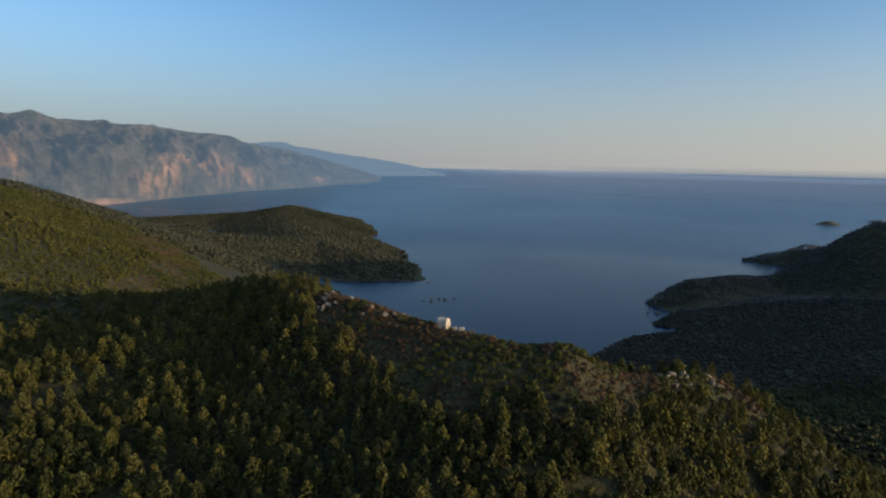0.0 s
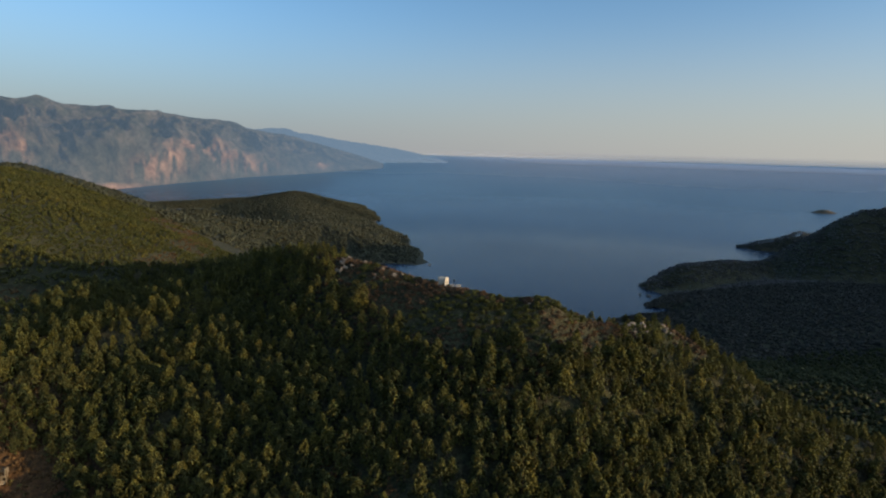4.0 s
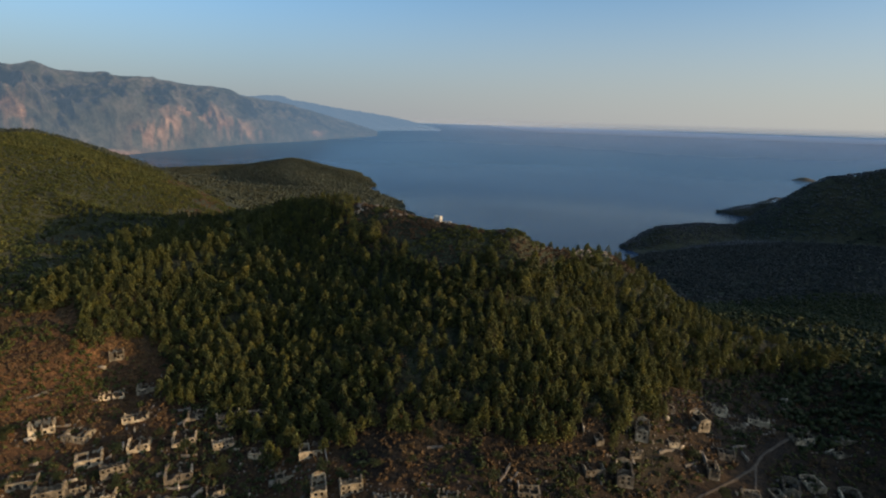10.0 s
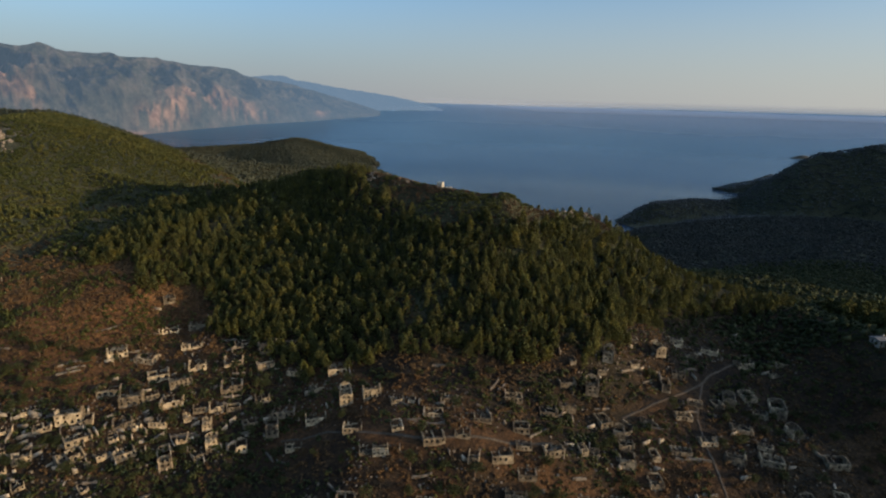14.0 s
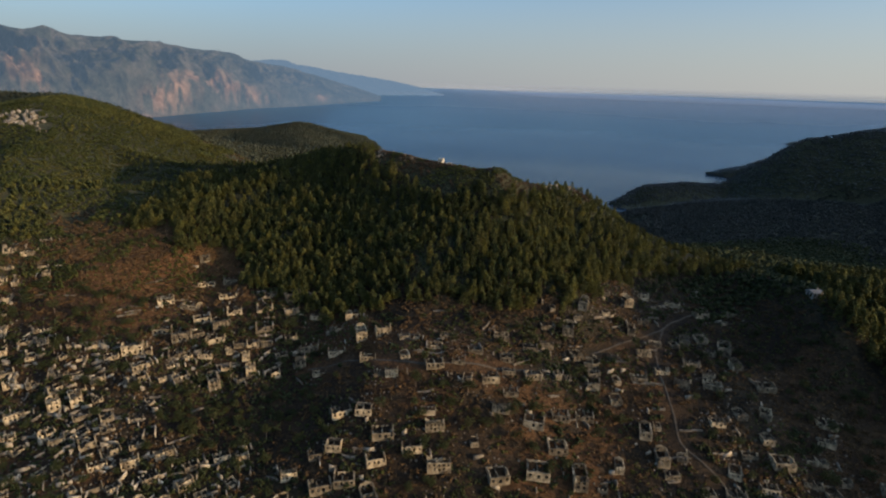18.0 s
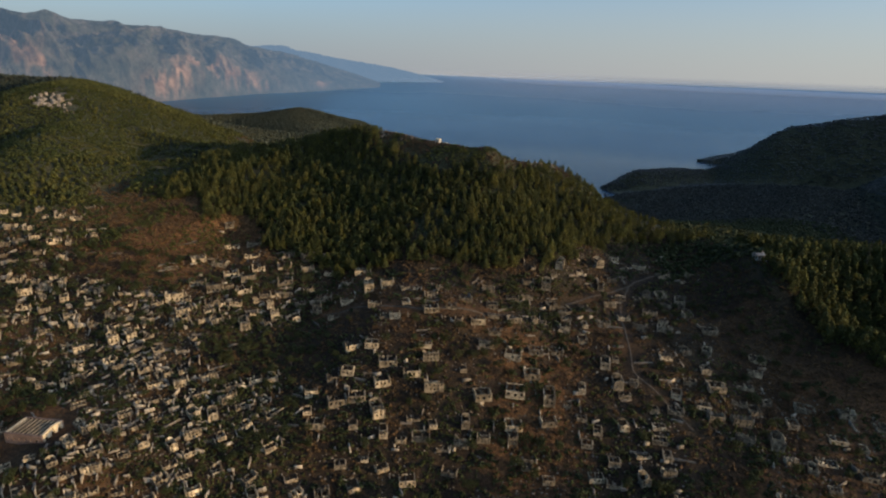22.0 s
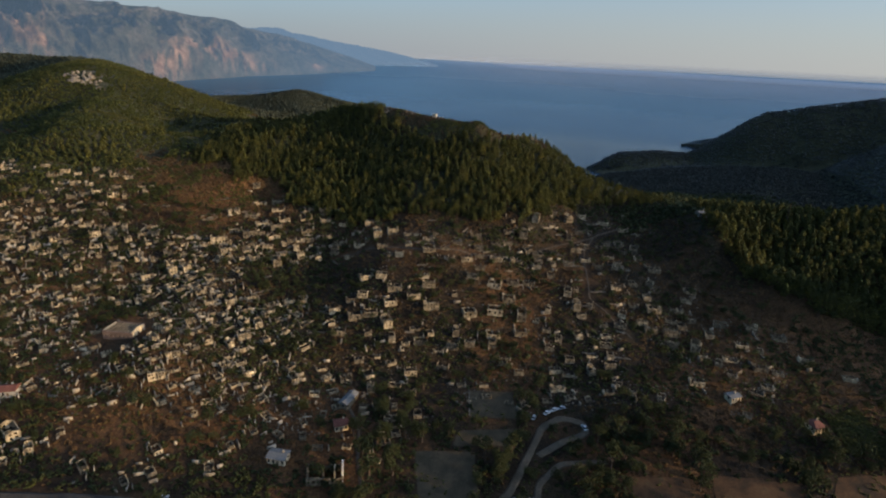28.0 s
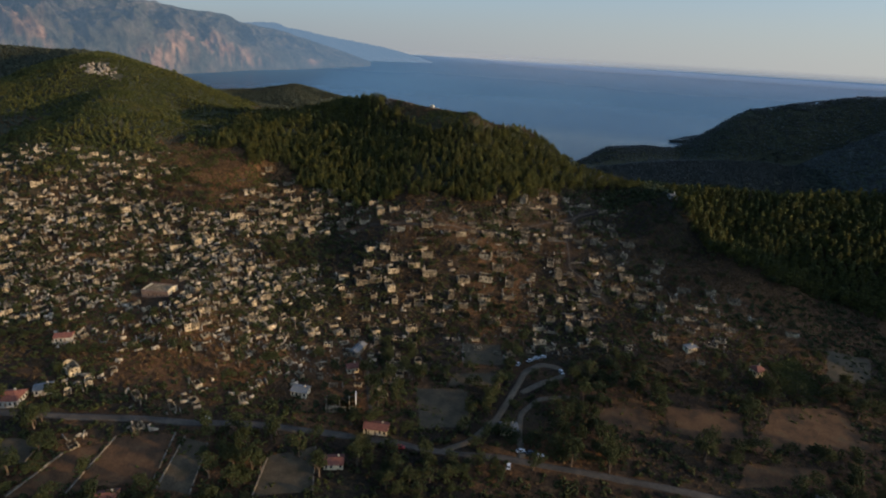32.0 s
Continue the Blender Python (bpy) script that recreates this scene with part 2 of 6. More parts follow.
M_tile = two_scale("red_roof_tile", [(0.3, (0.115, 0.046, 0.033)), (0.7, (0.19, 0.078, 0.054))], 1.5, 0.2, 0.85, 0.4, None, TONES)
M_metal = two_scale("pale_sheet_roof", [(0.3, (0.13, 0.127, 0.12)), (0.7, (0.2, 0.193, 0.182))], 3, 0.3, 0.85, 0.1)
M_wood = two_scale("grey_timber", [(0.3, (0.12, 0.09, 0.06)), (0.7, (0.2, 0.155, 0.11))], 0.7, 0.08, 0.9, 0.3)
M_glass, _n, _l, _b = material("dark_window_glass", 0.08)
_b.inputs["Base Color"].default_value = (0.02, 0.025, 0.03, 1)
M_dark, _n, _l, _b = material("old_iron", 0.6, 0.6)
_b.inputs["Base Color"].default_value = (0.05, 0.045, 0.04, 1)
M_rock = two_scale("limestone", [(0.3, (0.14, 0.115, 0.085)), (0.55, (0.23, 0.195, 0.15)), (0.75, (0.32, 0.28, 0.225))], 4, 0.5, 0.95, 0.7)
M_track = two_scale("pale_dirt_track", [(0.3, (0.085, 0.066, 0.044)), (0.7, (0.15, 0.118, 0.08))], 5, 0.6, 0.95, 0.3)
M_path = two_scale("trodden_earth", [(0.3, (0.062, 0.047, 0.031)), (0.7, (0.105, 0.081, 0.055))], 4, 0.5, 0.95, 0.3)
M_road = two_scale("worn_asphalt", [(0.3, (0.05, 0.041, 0.031)), (0.5, (0.075, 0.062, 0.047)), (0.7, (0.115, 0.092, 0.066))], 6, 0.4, 0.9, 0.2)
M_field = two_scale("ploughed_red_earth", [(0.3, (0.045, 0.029, 0.015)), (0.45, (0.085, 0.043, 0.018)), (0.6, (0.115, 0.06, 0.025)), (0.75, (0.075, 0.058, 0.028))], 7, 0.6, 0.95, 0.5)
M_stubble = two_scale("dry_stubble", [(0.3, (0.04, 0.036, 0.02)), (0.5, (0.075, 0.056, 0.032)), (0.7, (0.1, 0.075, 0.042))], 6, 0.5, 0.95, 0.4)


def ground_material():
    m, n, l, b = material("ground_earth_and_scrub", 0.95)
    dry = ramp(n, l, noise_node(n, l, 9, 8, rough=0.68), [(0.32, (0.014, 0.009, 0.005)), (0.5, (0.029, 0.018, 0.008)), (0.68, (0.06, 0.036, 0.016))])
    green = ramp(n, l, noise_node(n, l, 7, 6), [(0.32, (0.026, 0.03, 0.013)), (0.5, (0.042, 0.045, 0.02)), (0.7, (0.07, 0.062, 0.03))])
    rock = ramp(n, l, noise_node(n, l, 3, 6), [(0.35, (0.18, 0.15, 0.115)), (0.65, (0.36, 0.32, 0.26))])
    red = ramp(n, l, noise_node(n, l, 6, 6), [(0.35, (0.075, 0.036, 0.013)), (0.65, (0.155, 0.076, 0.027))])
    c = mix(n, l, attribute(n, "green"), dry, green)
    c = mix(n, l, attribute(n, "red"), c, red)
    c = mix(n, l, attribute(n, "rock"), c, rock)
    grain = ramp(n, l, noise_node(n, l, 1.3, 6, rough=0.65), [(0.34, (0.32, 0.32, 0.34)), (0.5, (0.85, 0.85, 0.85)), (0.68, (1.5, 1.46, 1.4))])
    c = mix(n, l, 1.0, c, grain, "MULTIPLY")
    l.new(c, b.inputs["Base Color"])
    bump(n, l, b, noise_node(n, l, 1.4, 7, rough=0.65), 1.0, 0.9)
    return m


def sea_material():
    m, n, l, b = material("sea_water", 0.16)
    b.inputs["IOR"].default_value = 1.33
    b.inputs["Specular IOR Level"].default_value = 0.3
    c = ramp(n, l, noise_node(n, l, 500, 4), [(0.35, (0.003, 0.012, 0.034)), (0.65, (0.004, 0.016, 0.044))])
    l.new(c, b.inputs["Base Color"])
    slick = ramp(n, l, noise_node(n, l, 900, 5), [(0.35, (0.15, 0.15, 0.15)), (0.65, (0.24, 0.24, 0.24))])
    l.new(mix(n, l, attribute(n, "far"), slick, (0.34, 0.34, 0.34)), b.inputs["Roughness"])
    bump(n, l, b, noise_node(n, l, 9, 8, rough=0.65), 0.3, 1.0)
    calm = n.new("ShaderNodeMapRange")           # seen flat from afar the ripples even out
    for k, v in enumerate((0.0, 1.0, 0.62, 0.05)):
        calm.inputs[1 + k].default_value = v
    l.new(attribute(n, "far"), calm.inputs[0])
    l.new(calm.outputs[0], n["Bump"].inputs["Strength"])
    d, x = n.new("ShaderNodeBsdfDiffuse"), n.new("ShaderNodeMixShader")      # haze painted on the far water: a pale blue diffuse mixed in by distance
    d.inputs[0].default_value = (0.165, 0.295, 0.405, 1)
    l.new(attribute(n, "haze_mix"), x.inputs[0])
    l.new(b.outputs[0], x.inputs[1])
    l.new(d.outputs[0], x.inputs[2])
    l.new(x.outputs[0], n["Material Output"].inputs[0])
    return m


def far_rock_material(name, haze):
    """Distant mountain: rock cliffs, orange scars and scrub, with haze painted in as emission."""
    m, n, l, b = material(name, 1.0)
    b.inputs["Specular IOR Level"].default_value = 0.0
    scrub = ramp(n, l, noise_node(n, l, 90, 9, rough=0.75), [(0.38, (0.035, 0.042, 0.03)), (0.52, (0.1, 0.098, 0.068)), (0.66, (0.19, 0.165, 0.12))])
    rock = ramp(n, l, noise_node(n, l, 35, 8, rough=0.7), [(0.4, (0.12, 0.105, 0.085)), (0.6, (0.31, 0.265, 0.21))])
    scar = ramp(n, l, noise_node(n, l, 50, 6), [(0.4, (0.3, 0.17, 0.1)), (0.6, (0.62, 0.38, 0.23))])
    c = mix(n, l, attribute(n, "cliff"), scrub, rock)
    c = mix(n, l, attribute(n, "scar"), c, scar)
    l.new(c, b.inputs["Base Color"])
    bump(n, l, b, noise_node(n, l, 60, 9, rough=0.75), 1.0, 40)
    # haze painted as a flat blue emission mixed over the rock
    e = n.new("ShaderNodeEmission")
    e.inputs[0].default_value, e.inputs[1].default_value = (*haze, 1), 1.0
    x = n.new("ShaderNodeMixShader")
    l.new(attribute(n, "haze_mix"), x.inputs[0])
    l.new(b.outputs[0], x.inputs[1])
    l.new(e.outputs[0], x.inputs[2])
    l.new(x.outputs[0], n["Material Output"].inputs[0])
    return m


# ==== the lie of the land ====
# crest lines of the hills: (x, y, height) along the crest, then slope and rounding
HILLS = [
    ([(-330, 335, 150), (-240, 300, 139), (-175, 290, 143), (-93, 245, 163), (-40, 188, 171), (-2, 163, 167), (16, 153, 165.5), (37, 149, 166), (46, 150, 161), (55, 151, 156), (68, 154, 155), (82, 158, 155), (92, 156, 150), (105, 152, 142), (125, 148, 130), (150, 145, 119), (200, 144, 103), (260, 150, 80)], 1.02, 6),
    ([(-100, 240, 157), (-140, 188, 141), (-168, 165, 133), (-178, 132, 116), (-176, 95, 95), (-160, 60, 88)], 0.72, 12),
    ([(-600, 2080, 48), (-480, 1700, 32), (-330, 1300, 38)], 0.2, 60),
    ([(-1300, 1350, 168), (-950, 1150, 170), (-720, 860, 178), (-570, 650, 183), (-490, 480, 187), (-430, 395, 186)], 0.42, 30),
    ([(-430, 395, 186), (-380, 450, 170), (-300, 500, 132), (-240, 555, 92), (-150, 640, 30)], 0.6, 16),
    ([(-430, 395, 180), (-365, 300, 157), (-308, 152, 143), (-260, 124, 128), (-198, 100, 114), (-168, 95, 102)], 0.45, 20),
    ([(-308, 165, 143), (-260, 195, 138), (-224, 212, 136), (-180, 226, 138)], 0.45, 16),
    ([(-700, 800, 150), (-620, 1000, 100), (-430, 1150, 62), (-300, 1240, 44), (-170, 1130, 30), (-60, 1040, 3)], 0.33, 40),
    ([(-700, 900, 120), (-900, 1500, 40), (-1100, 1900, 16), (-794, 2140, 26), (-600, 2110, 60), (-400, 1920, 36), (-235, 1730, 3)], 0.3, 30),
    ([(650, 650, 56), (420, 420, 52), (330, 230, 60), (300, 100, 84)], 0.19, 40),
    ([(372, 880, 12), (430, 900, 38), (520, 940, 40), (610, 985, 32), (690, 962, 60), (750, 960, 98), (778, 945, 142), (860, 905, 160), (960, 870, 184), (1150, 690, 205), (1500, 500, 255)], 0.85, 22),
    ([(900, 940, 140), (950, 1180, 58), (960, 1330, 42), (1010, 1450, 28), (1060, 1500, 12)], 0.7, 20),
    ([(775, 1375, 3), (811, 1352, 19), (867, 1350, 30), (917, 1350, 48), (959, 1350, 43), (1010, 1320, 48)], 0.75, 6),
    ([(198, 130, 107), (206, 84, 112), (250, 78, 112), (330, 58, 118), (430, 45, 126), (600, 20, 148)], 0.56, 14),
    # out of view: hill added to shade the valley and headland
    ([(1150, 690, 205), (980, 480, 250), (850, 250, 230), (790, 80, 185), (760, 0, 135), (760, -250, 96), (800, -600, 100)], 0.7, 40),
    ([(206, 84, 112), (203, 48, 110), (214, 20, 94), (234, -4, 88), (252, -20, 80)], 0.8, 7),
    # out of view: narrow ridge added to cast shade on the village's +x side
    ([(385, -84, 131), (520, -139, 149), (640, -180, 120)], 0.95, 7),
    ([(-88, 168, 128), (-40, 139, 134), (0, 122, 133), (35, 112, 131), (62, 108, 126), (98, 100, 111)], 0.74, 10),
    ([(-168, 168, 133), (-220, 162, 129), (-262, 150, 116)], 0.42, 16),
    ([(-80, 215, 152), (-91, 185, 139), (-91, 155, 121), (-85, 130, 101), (-78, 110, 82)], 0.4, 12),
]


def crest(x, y, line, slope, rounding):
    best = np.full(np.shape(x), -1e9)
    for (x0, y0, z0), (x1, y1, z1) in zip(line, line[1:]):
        dx, dy = x1 - x0, y1 - y0
        t = np.clip(((x - x0) * dx + (y - y0) * dy) / (dx * dx + dy * dy), 0, 1)
        d = np.hypot(x - x0 - t * dx, y - y0 - t * dy)
        best = np.maximum(best, z0 + t * (z1 - z0) - slope * (np.sqrt(d * d + rounding * rounding) - rounding))
    return best


def blend(a, b, k):
    h = np.clip(0.5 + 0.5 * (a - b) / k, 0, 1)
    return b * (1 - h) + a * h + k * h * (1 - h)


def height(x, y):
    x, y = np.asarray(x, float), np.asarray(y, float)
    middle = np.interp(y, [-4000, -400, -160, -100, -62, -35, -14, 20, 60, 110, 160, 260, 400, 560, 700, 1000], [44, 44, 46, 48, 51, 66, 77, 89, 96, 108, 112, 92, 52, 3, -16, -30])
    sides = np.interp(y, [-4000, -400, -200, -120, -60, -25, 30, 76, 114, 160, 260, 400, 560, 700, 1000], [44, 44, 46, 53, 65, 70, 89, 97, 104, 104, 90, 52, 3, -16, -30])
    z = middle + (sides - middle) * step(30, 160, np.abs(x))
    z = z - 17 * np.exp(-((x + 80 + 0.08 * y) / 29.0) ** 2) * step(-60, 30, y) * (1 - step(90, 150, y))
    z = z - 4 * step(40, 90, x) * step(15, 50, y) + 6 * np.exp(-((x + 8) / 32.0) ** 2) * step(-30, 20, y) * (1 - step(70, 110, y))
    z = z - 30 * step(250, 480, x) * step(90, 260, y)
    z = z + 40 * np.exp(-((x + 850) / 150.0) ** 2 - ((y - 1800) / 130.0) ** 2)
    z = z + 4 * np.exp(-((x - 22) / 26.0) ** 2 - ((y - 22) / 28.0) ** 2) + 5 * np.exp(-((x + 140) / 22.0) ** 2 - ((y + 76) / 18.0) ** 2) + 5 * np.exp(-((x - 192) / 22.0) ** 2 - ((y + 30) / 16.0) ** 2)
    for line, slope, rounding in HILLS:
        z = blend(z, crest(x, y, line, slope, rounding), 9.0)
    z = z - 8 * np.exp(-((x + 132) / 26.0) ** 2 - ((y - 104) / 20.0) ** 2) - 3 * np.exp(-((x + 72) / 22.0) ** 2 - ((y - 80) / 18.0) ** 2)
    rough = step(52, 75, z) * 0.8 + 0.2
    z = z + rough * (4.5 * fbm(x, y, 70, 4, 3) + 1.4 * fbm(x, y, 14, 3, 9)) * step(-12, 25, z)
    z = z - 22 * np.exp(-((y - 722 - 0.12 * (300 - x)) / 17.0) ** 2) * (1 - step(325, 372, x)) * step(150, 240, x)     # the inlet in the cove
    return np.maximum(z, -25.0)


def ground_z(x, y):
    return float(height(np.array([x]), np.array([y]))[0])


def axis(lo, hi, core_lo, core_hi, fine, growth=1.06, largest=60):
    out, v, s = list(np.arange(core_lo, core_hi + 0.01, fine)), core_hi, fine
    while v < hi:
        s = min(s * growth, largest)
        v += s
        out.append(v)
    v, s, low = core_lo, fine, []
    while v > lo:
        s = min(s * growth, largest)
        v -= s
        low.append(v)
    return np.array(low[::-1] + out)


EYE_MID = (0.0, -180.0, 216.0)


def drawn_in(x, y, z):
    """The far distance, drawn in along the line of sight so that it ends within five kilometres."""
    ex, ey, ez = EYE_MID
    dx, dy, dz = x - ex, y - ey, z - ez
    d = np.hypot(dx, dy)
    r = np.linspace(0, 4830, 1200)
    q = 0.995 * (np.clip(r - 1700, 0, None) / 3130) ** 1.05
    k = np.where(d > 1700, np.interp(d, r / (1 - q), r) / np.maximum(d, 1), 1.0)
    return ex + dx * k, ey + dy * k, ez + dz * k


def build_ground():
    xs, ys = axis(-3000, 3000, -330, 330, 3.4, 1.04, 80), axis(-4600, 2900, -300, 240, 3.4, 1.04, 80)
    X, Y = np.meshgrid(xs, ys)
    Z = height(X, Y)
    w, h = len(xs), len(ys)
    i = (np.arange(h - 1)[:, None] * w + np.arange(w - 1)[None, :]).ravel()
    me = smooth(mesh_of("ground", np.stack(drawn_in(X.ravel(), Y.ravel(), Z.ravel()), 1), np.stack([i, i + 1, i + w + 1, i + w], 1)))
    steep = np.hypot(np.gradient(Z, axis=1) / np.gradient(X, axis=1), np.gradient(Z, axis=0) / np.gradient(Y, axis=0))
    n1, n2 = fbm(X, Y, 45, 5, 21), fbm(X, Y, 20, 4, 31)
    wooded = step(104, 120, Z + 8 * n1)
    far = step(250, 420, np.hypot(X, Y))
    green = np.clip(np.maximum(wooded, far) + 0.35 * n2, 0, 1)
    shore = 0.12 * (1 - step(0.5, 2.5, Z)) * step(200, 400, Y)
    tops = step(0.25, 0.55, n2) * step(165, 182, Z) * (X < -250)
    rock = np.clip(np.maximum(shore, tops) + step(0.95, 1.3, steep) * step(0.2, 0.5, n1) * 0.5, 0, 1)
    red = np.exp(-((X + 165 + 0.25 * (Y - 90)) / 55) ** 2 - ((Y - 95) / 45) ** 2) * 1.3 + 0.7 * np.exp(-((X + 120) / 60) ** 2 - ((Y + 110) / 22) ** 2) + 0.9 * np.exp(-((X - 225) / 60) ** 2 - ((Y + 50) / 38) ** 2) + 0.7 * step(-0.25, 0.3, n1) * np.exp(-((X - 170) / 90) ** 2 - ((Y + 150) / 45) ** 2) + 0.6 * np.exp(-((X + 110) / 70) ** 2 - ((Y + 105) / 32) ** 2) + 0.75 * step(0.0, 0.4, n1) * (Z < 100) * (1 - far)
    for key, v in (("green", green), ("rock", rock), ("red", np.clip(red, 0, 1))):
        me.attributes.new(key, "FLOAT", "POINT").data.foreach_set("value", v.ravel().astype(np.float32))
    me.materials.append(ground_material())
    return tagged(new("ground", me), "dry brown hillsides, scrub and valley floor reaching the sea", "ground", kind="structure")


def build_sea():
    angles = np.radians(np.linspace(-180, 180, 181))
    radii = np.concatenate([np.linspace(0, 1700, 18), 1700 * (1.11 ** np.arange(1, 54))])
    A, R = np.meshgrid(angles, radii)
    x, y, z = drawn_in(EYE_MID[0] + R * np.sin(A), EYE_MID[1] + R * np.cos(A), np.zeros_like(A))
    w, h = len(angles), len(radii)
    i = (np.arange(h - 1)[:, None] * w + np.arange(w - 1)[None, :]).ravel()
    me = smooth(mesh_of("sea", np.stack([x.ravel(), y.ravel(), z.ravel()], 1), np.stack([i, i + 1, i + w + 1, i + w], 1)))
    me.attributes.new("far", "FLOAT", "POINT").data.foreach_set("value", step(700, 12000, R).ravel().astype(np.float32))
    # share of painted haze colour, growing with distance
    me.attributes.new("haze_mix", "FLOAT", "POINT").data.foreach_set("value", (0.78 * (1 - np.exp(-np.clip(R - 1500, 0, None) / 4000))).ravel().astype(np.float32))
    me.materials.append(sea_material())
    return tagged(new("water", me), "calm deep blue evening sea out to a hazy horizon", "sea", kind="structure")


def build_haze_sheet():
    """A translucent sheet close over the far water, added to imitate haze and soften the horizon."""
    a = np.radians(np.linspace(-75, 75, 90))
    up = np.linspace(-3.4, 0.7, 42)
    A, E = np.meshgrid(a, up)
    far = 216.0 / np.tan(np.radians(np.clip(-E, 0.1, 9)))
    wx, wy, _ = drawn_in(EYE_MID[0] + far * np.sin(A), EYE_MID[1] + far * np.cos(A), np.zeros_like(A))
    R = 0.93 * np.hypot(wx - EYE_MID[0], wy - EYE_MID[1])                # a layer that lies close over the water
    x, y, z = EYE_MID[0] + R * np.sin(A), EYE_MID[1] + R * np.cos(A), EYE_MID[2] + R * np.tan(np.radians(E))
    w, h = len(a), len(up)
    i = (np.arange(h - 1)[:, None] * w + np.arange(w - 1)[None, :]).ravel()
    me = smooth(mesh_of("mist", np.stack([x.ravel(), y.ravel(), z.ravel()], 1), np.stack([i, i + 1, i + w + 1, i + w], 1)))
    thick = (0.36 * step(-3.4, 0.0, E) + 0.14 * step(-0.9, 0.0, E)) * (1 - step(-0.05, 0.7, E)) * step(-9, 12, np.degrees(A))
    me.attributes.new("haze_mix", "FLOAT", "POINT").data.foreach_set("value", thick.ravel().astype(np.float32))
    m, n, l, b = material("haze_sheet", 1.0)
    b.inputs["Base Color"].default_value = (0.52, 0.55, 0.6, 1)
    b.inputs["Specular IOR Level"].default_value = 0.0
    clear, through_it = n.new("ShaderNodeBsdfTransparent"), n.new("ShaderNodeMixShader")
    l.new(attribute(n, "haze_mix"), through_it.inputs[0])
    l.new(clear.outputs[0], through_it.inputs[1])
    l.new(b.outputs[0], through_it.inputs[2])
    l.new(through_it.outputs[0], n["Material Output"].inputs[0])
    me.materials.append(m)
    return tagged(new("backdrop", me), "thin translucent sheet imitating haze over the far sea", "mist", kind="structure")


def ridged(x, y, size, octaves, seed):
    total, weight, amp = 0.0, 0.0, 1.0
    for k in range(octaves):
        total = total + amp * (1 - 2.2 * np.abs(fbm(x, y, size, 1, seed + 13 * k)))
        weight, amp, size = weight + amp, amp * 0.55, size * 0.52
    return total / weight


def build_far_mountain(name, label, bearings, shore, rise, mat, seed, depth=1.5, scar_at=(), haze_mix=(0.5, 0.5)):
    """A range beyond the bay. For each bearing (degrees from +y): distance of its shore and height of its skyline
    (degrees over the horizon); last, the share of painted haze at its near and far end.
    """
    b = np.linspace(bearings[0], bearings[-1], 640)
    d0, top = np.interp(b, bearings, shore), np.interp(b, bearings, rise)
    top = top + 0.13 * fbm(b * 60, b * 0 + 5, 110, 5, seed) * np.clip(top, 0, 2)
    v = np.linspace(0, 1, 100)
    B, V = np.meshgrid(b, v)
    crest_z = 216 + np.tan(np.radians(top))[None, :] * d0[None, :] * depth
    ribs = ridged(B * 55 + 260 * V + 30 * fbm(B * 55, V * 300, 60, 3, seed + 2), V * 260, 190, 6, seed + 3)
    shape = np.clip(V ** 0.8 + 0.2 * ribs * np.sin(np.pi * V) ** 0.7, 0, 1.0)
    cliff = 0.10 * step(0.02, 0.12, V) * (1 - V)
    Z = crest_z * np.clip(shape + cliff, 0, 1.02) - 3 * (V < 0.01)
    a = np.radians(B)
    D = d0[None, :] * (1 + (depth - 1) * V) * (1 - 0.15 * ribs * np.sin(np.pi * V))
    x, y, z = drawn_in(EYE_MID[0] + D * np.sin(a), EYE_MID[1] + D * np.cos(a), Z)
    w, h = len(b), len(v)
    i = (np.arange(h - 1)[:, None] * w + np.arange(w - 1)[None, :]).ravel()
    me = smooth(mesh_of(name, np.stack([x.ravel(), y.ravel(), z.ravel()], 1), np.stack([i, i + 1, i + w + 1, i + w], 1)))
    scar = step(0.3, 0.6, fbm(B * 60, V * 300, 90, 4, seed + 8)) * 0.15 * (1 - V)
    beach = (1 - step(0.012, 0.03, V)) * np.exp(-((B + 30.5) / 2.6) ** 2)
    scar = np.maximum(scar, 0.9 * beach)
    for at, up, wide, tall in scar_at:
        scar = np.maximum(scar, np.exp(-((B - at) / wide) ** 2 - ((V - up) / tall) ** 2) * step(-0.3, 0.35, fbm(B * 60, V * 300, 22, 4, seed + 9)))
    cliffs = step(0.1, 0.5, ridged(B * 60 + 60 * V, V * 420, 70, 5, seed + 21)) * step(0.15, 0.4, V) * 0.55
    far = haze_mix[0] + (haze_mix[1] - haze_mix[0]) * step(-30, -7, B)
    for key, val in (("scar", np.clip(scar, 0, 1)), ("cliff", cliffs), ("haze_mix", far)):
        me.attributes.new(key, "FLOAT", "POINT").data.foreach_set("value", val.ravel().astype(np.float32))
    me.materials.append(mat)
    return tagged(new("backdrop", me), label, "mountain", kind="structure")


build_ground()
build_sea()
build_haze_sheet()
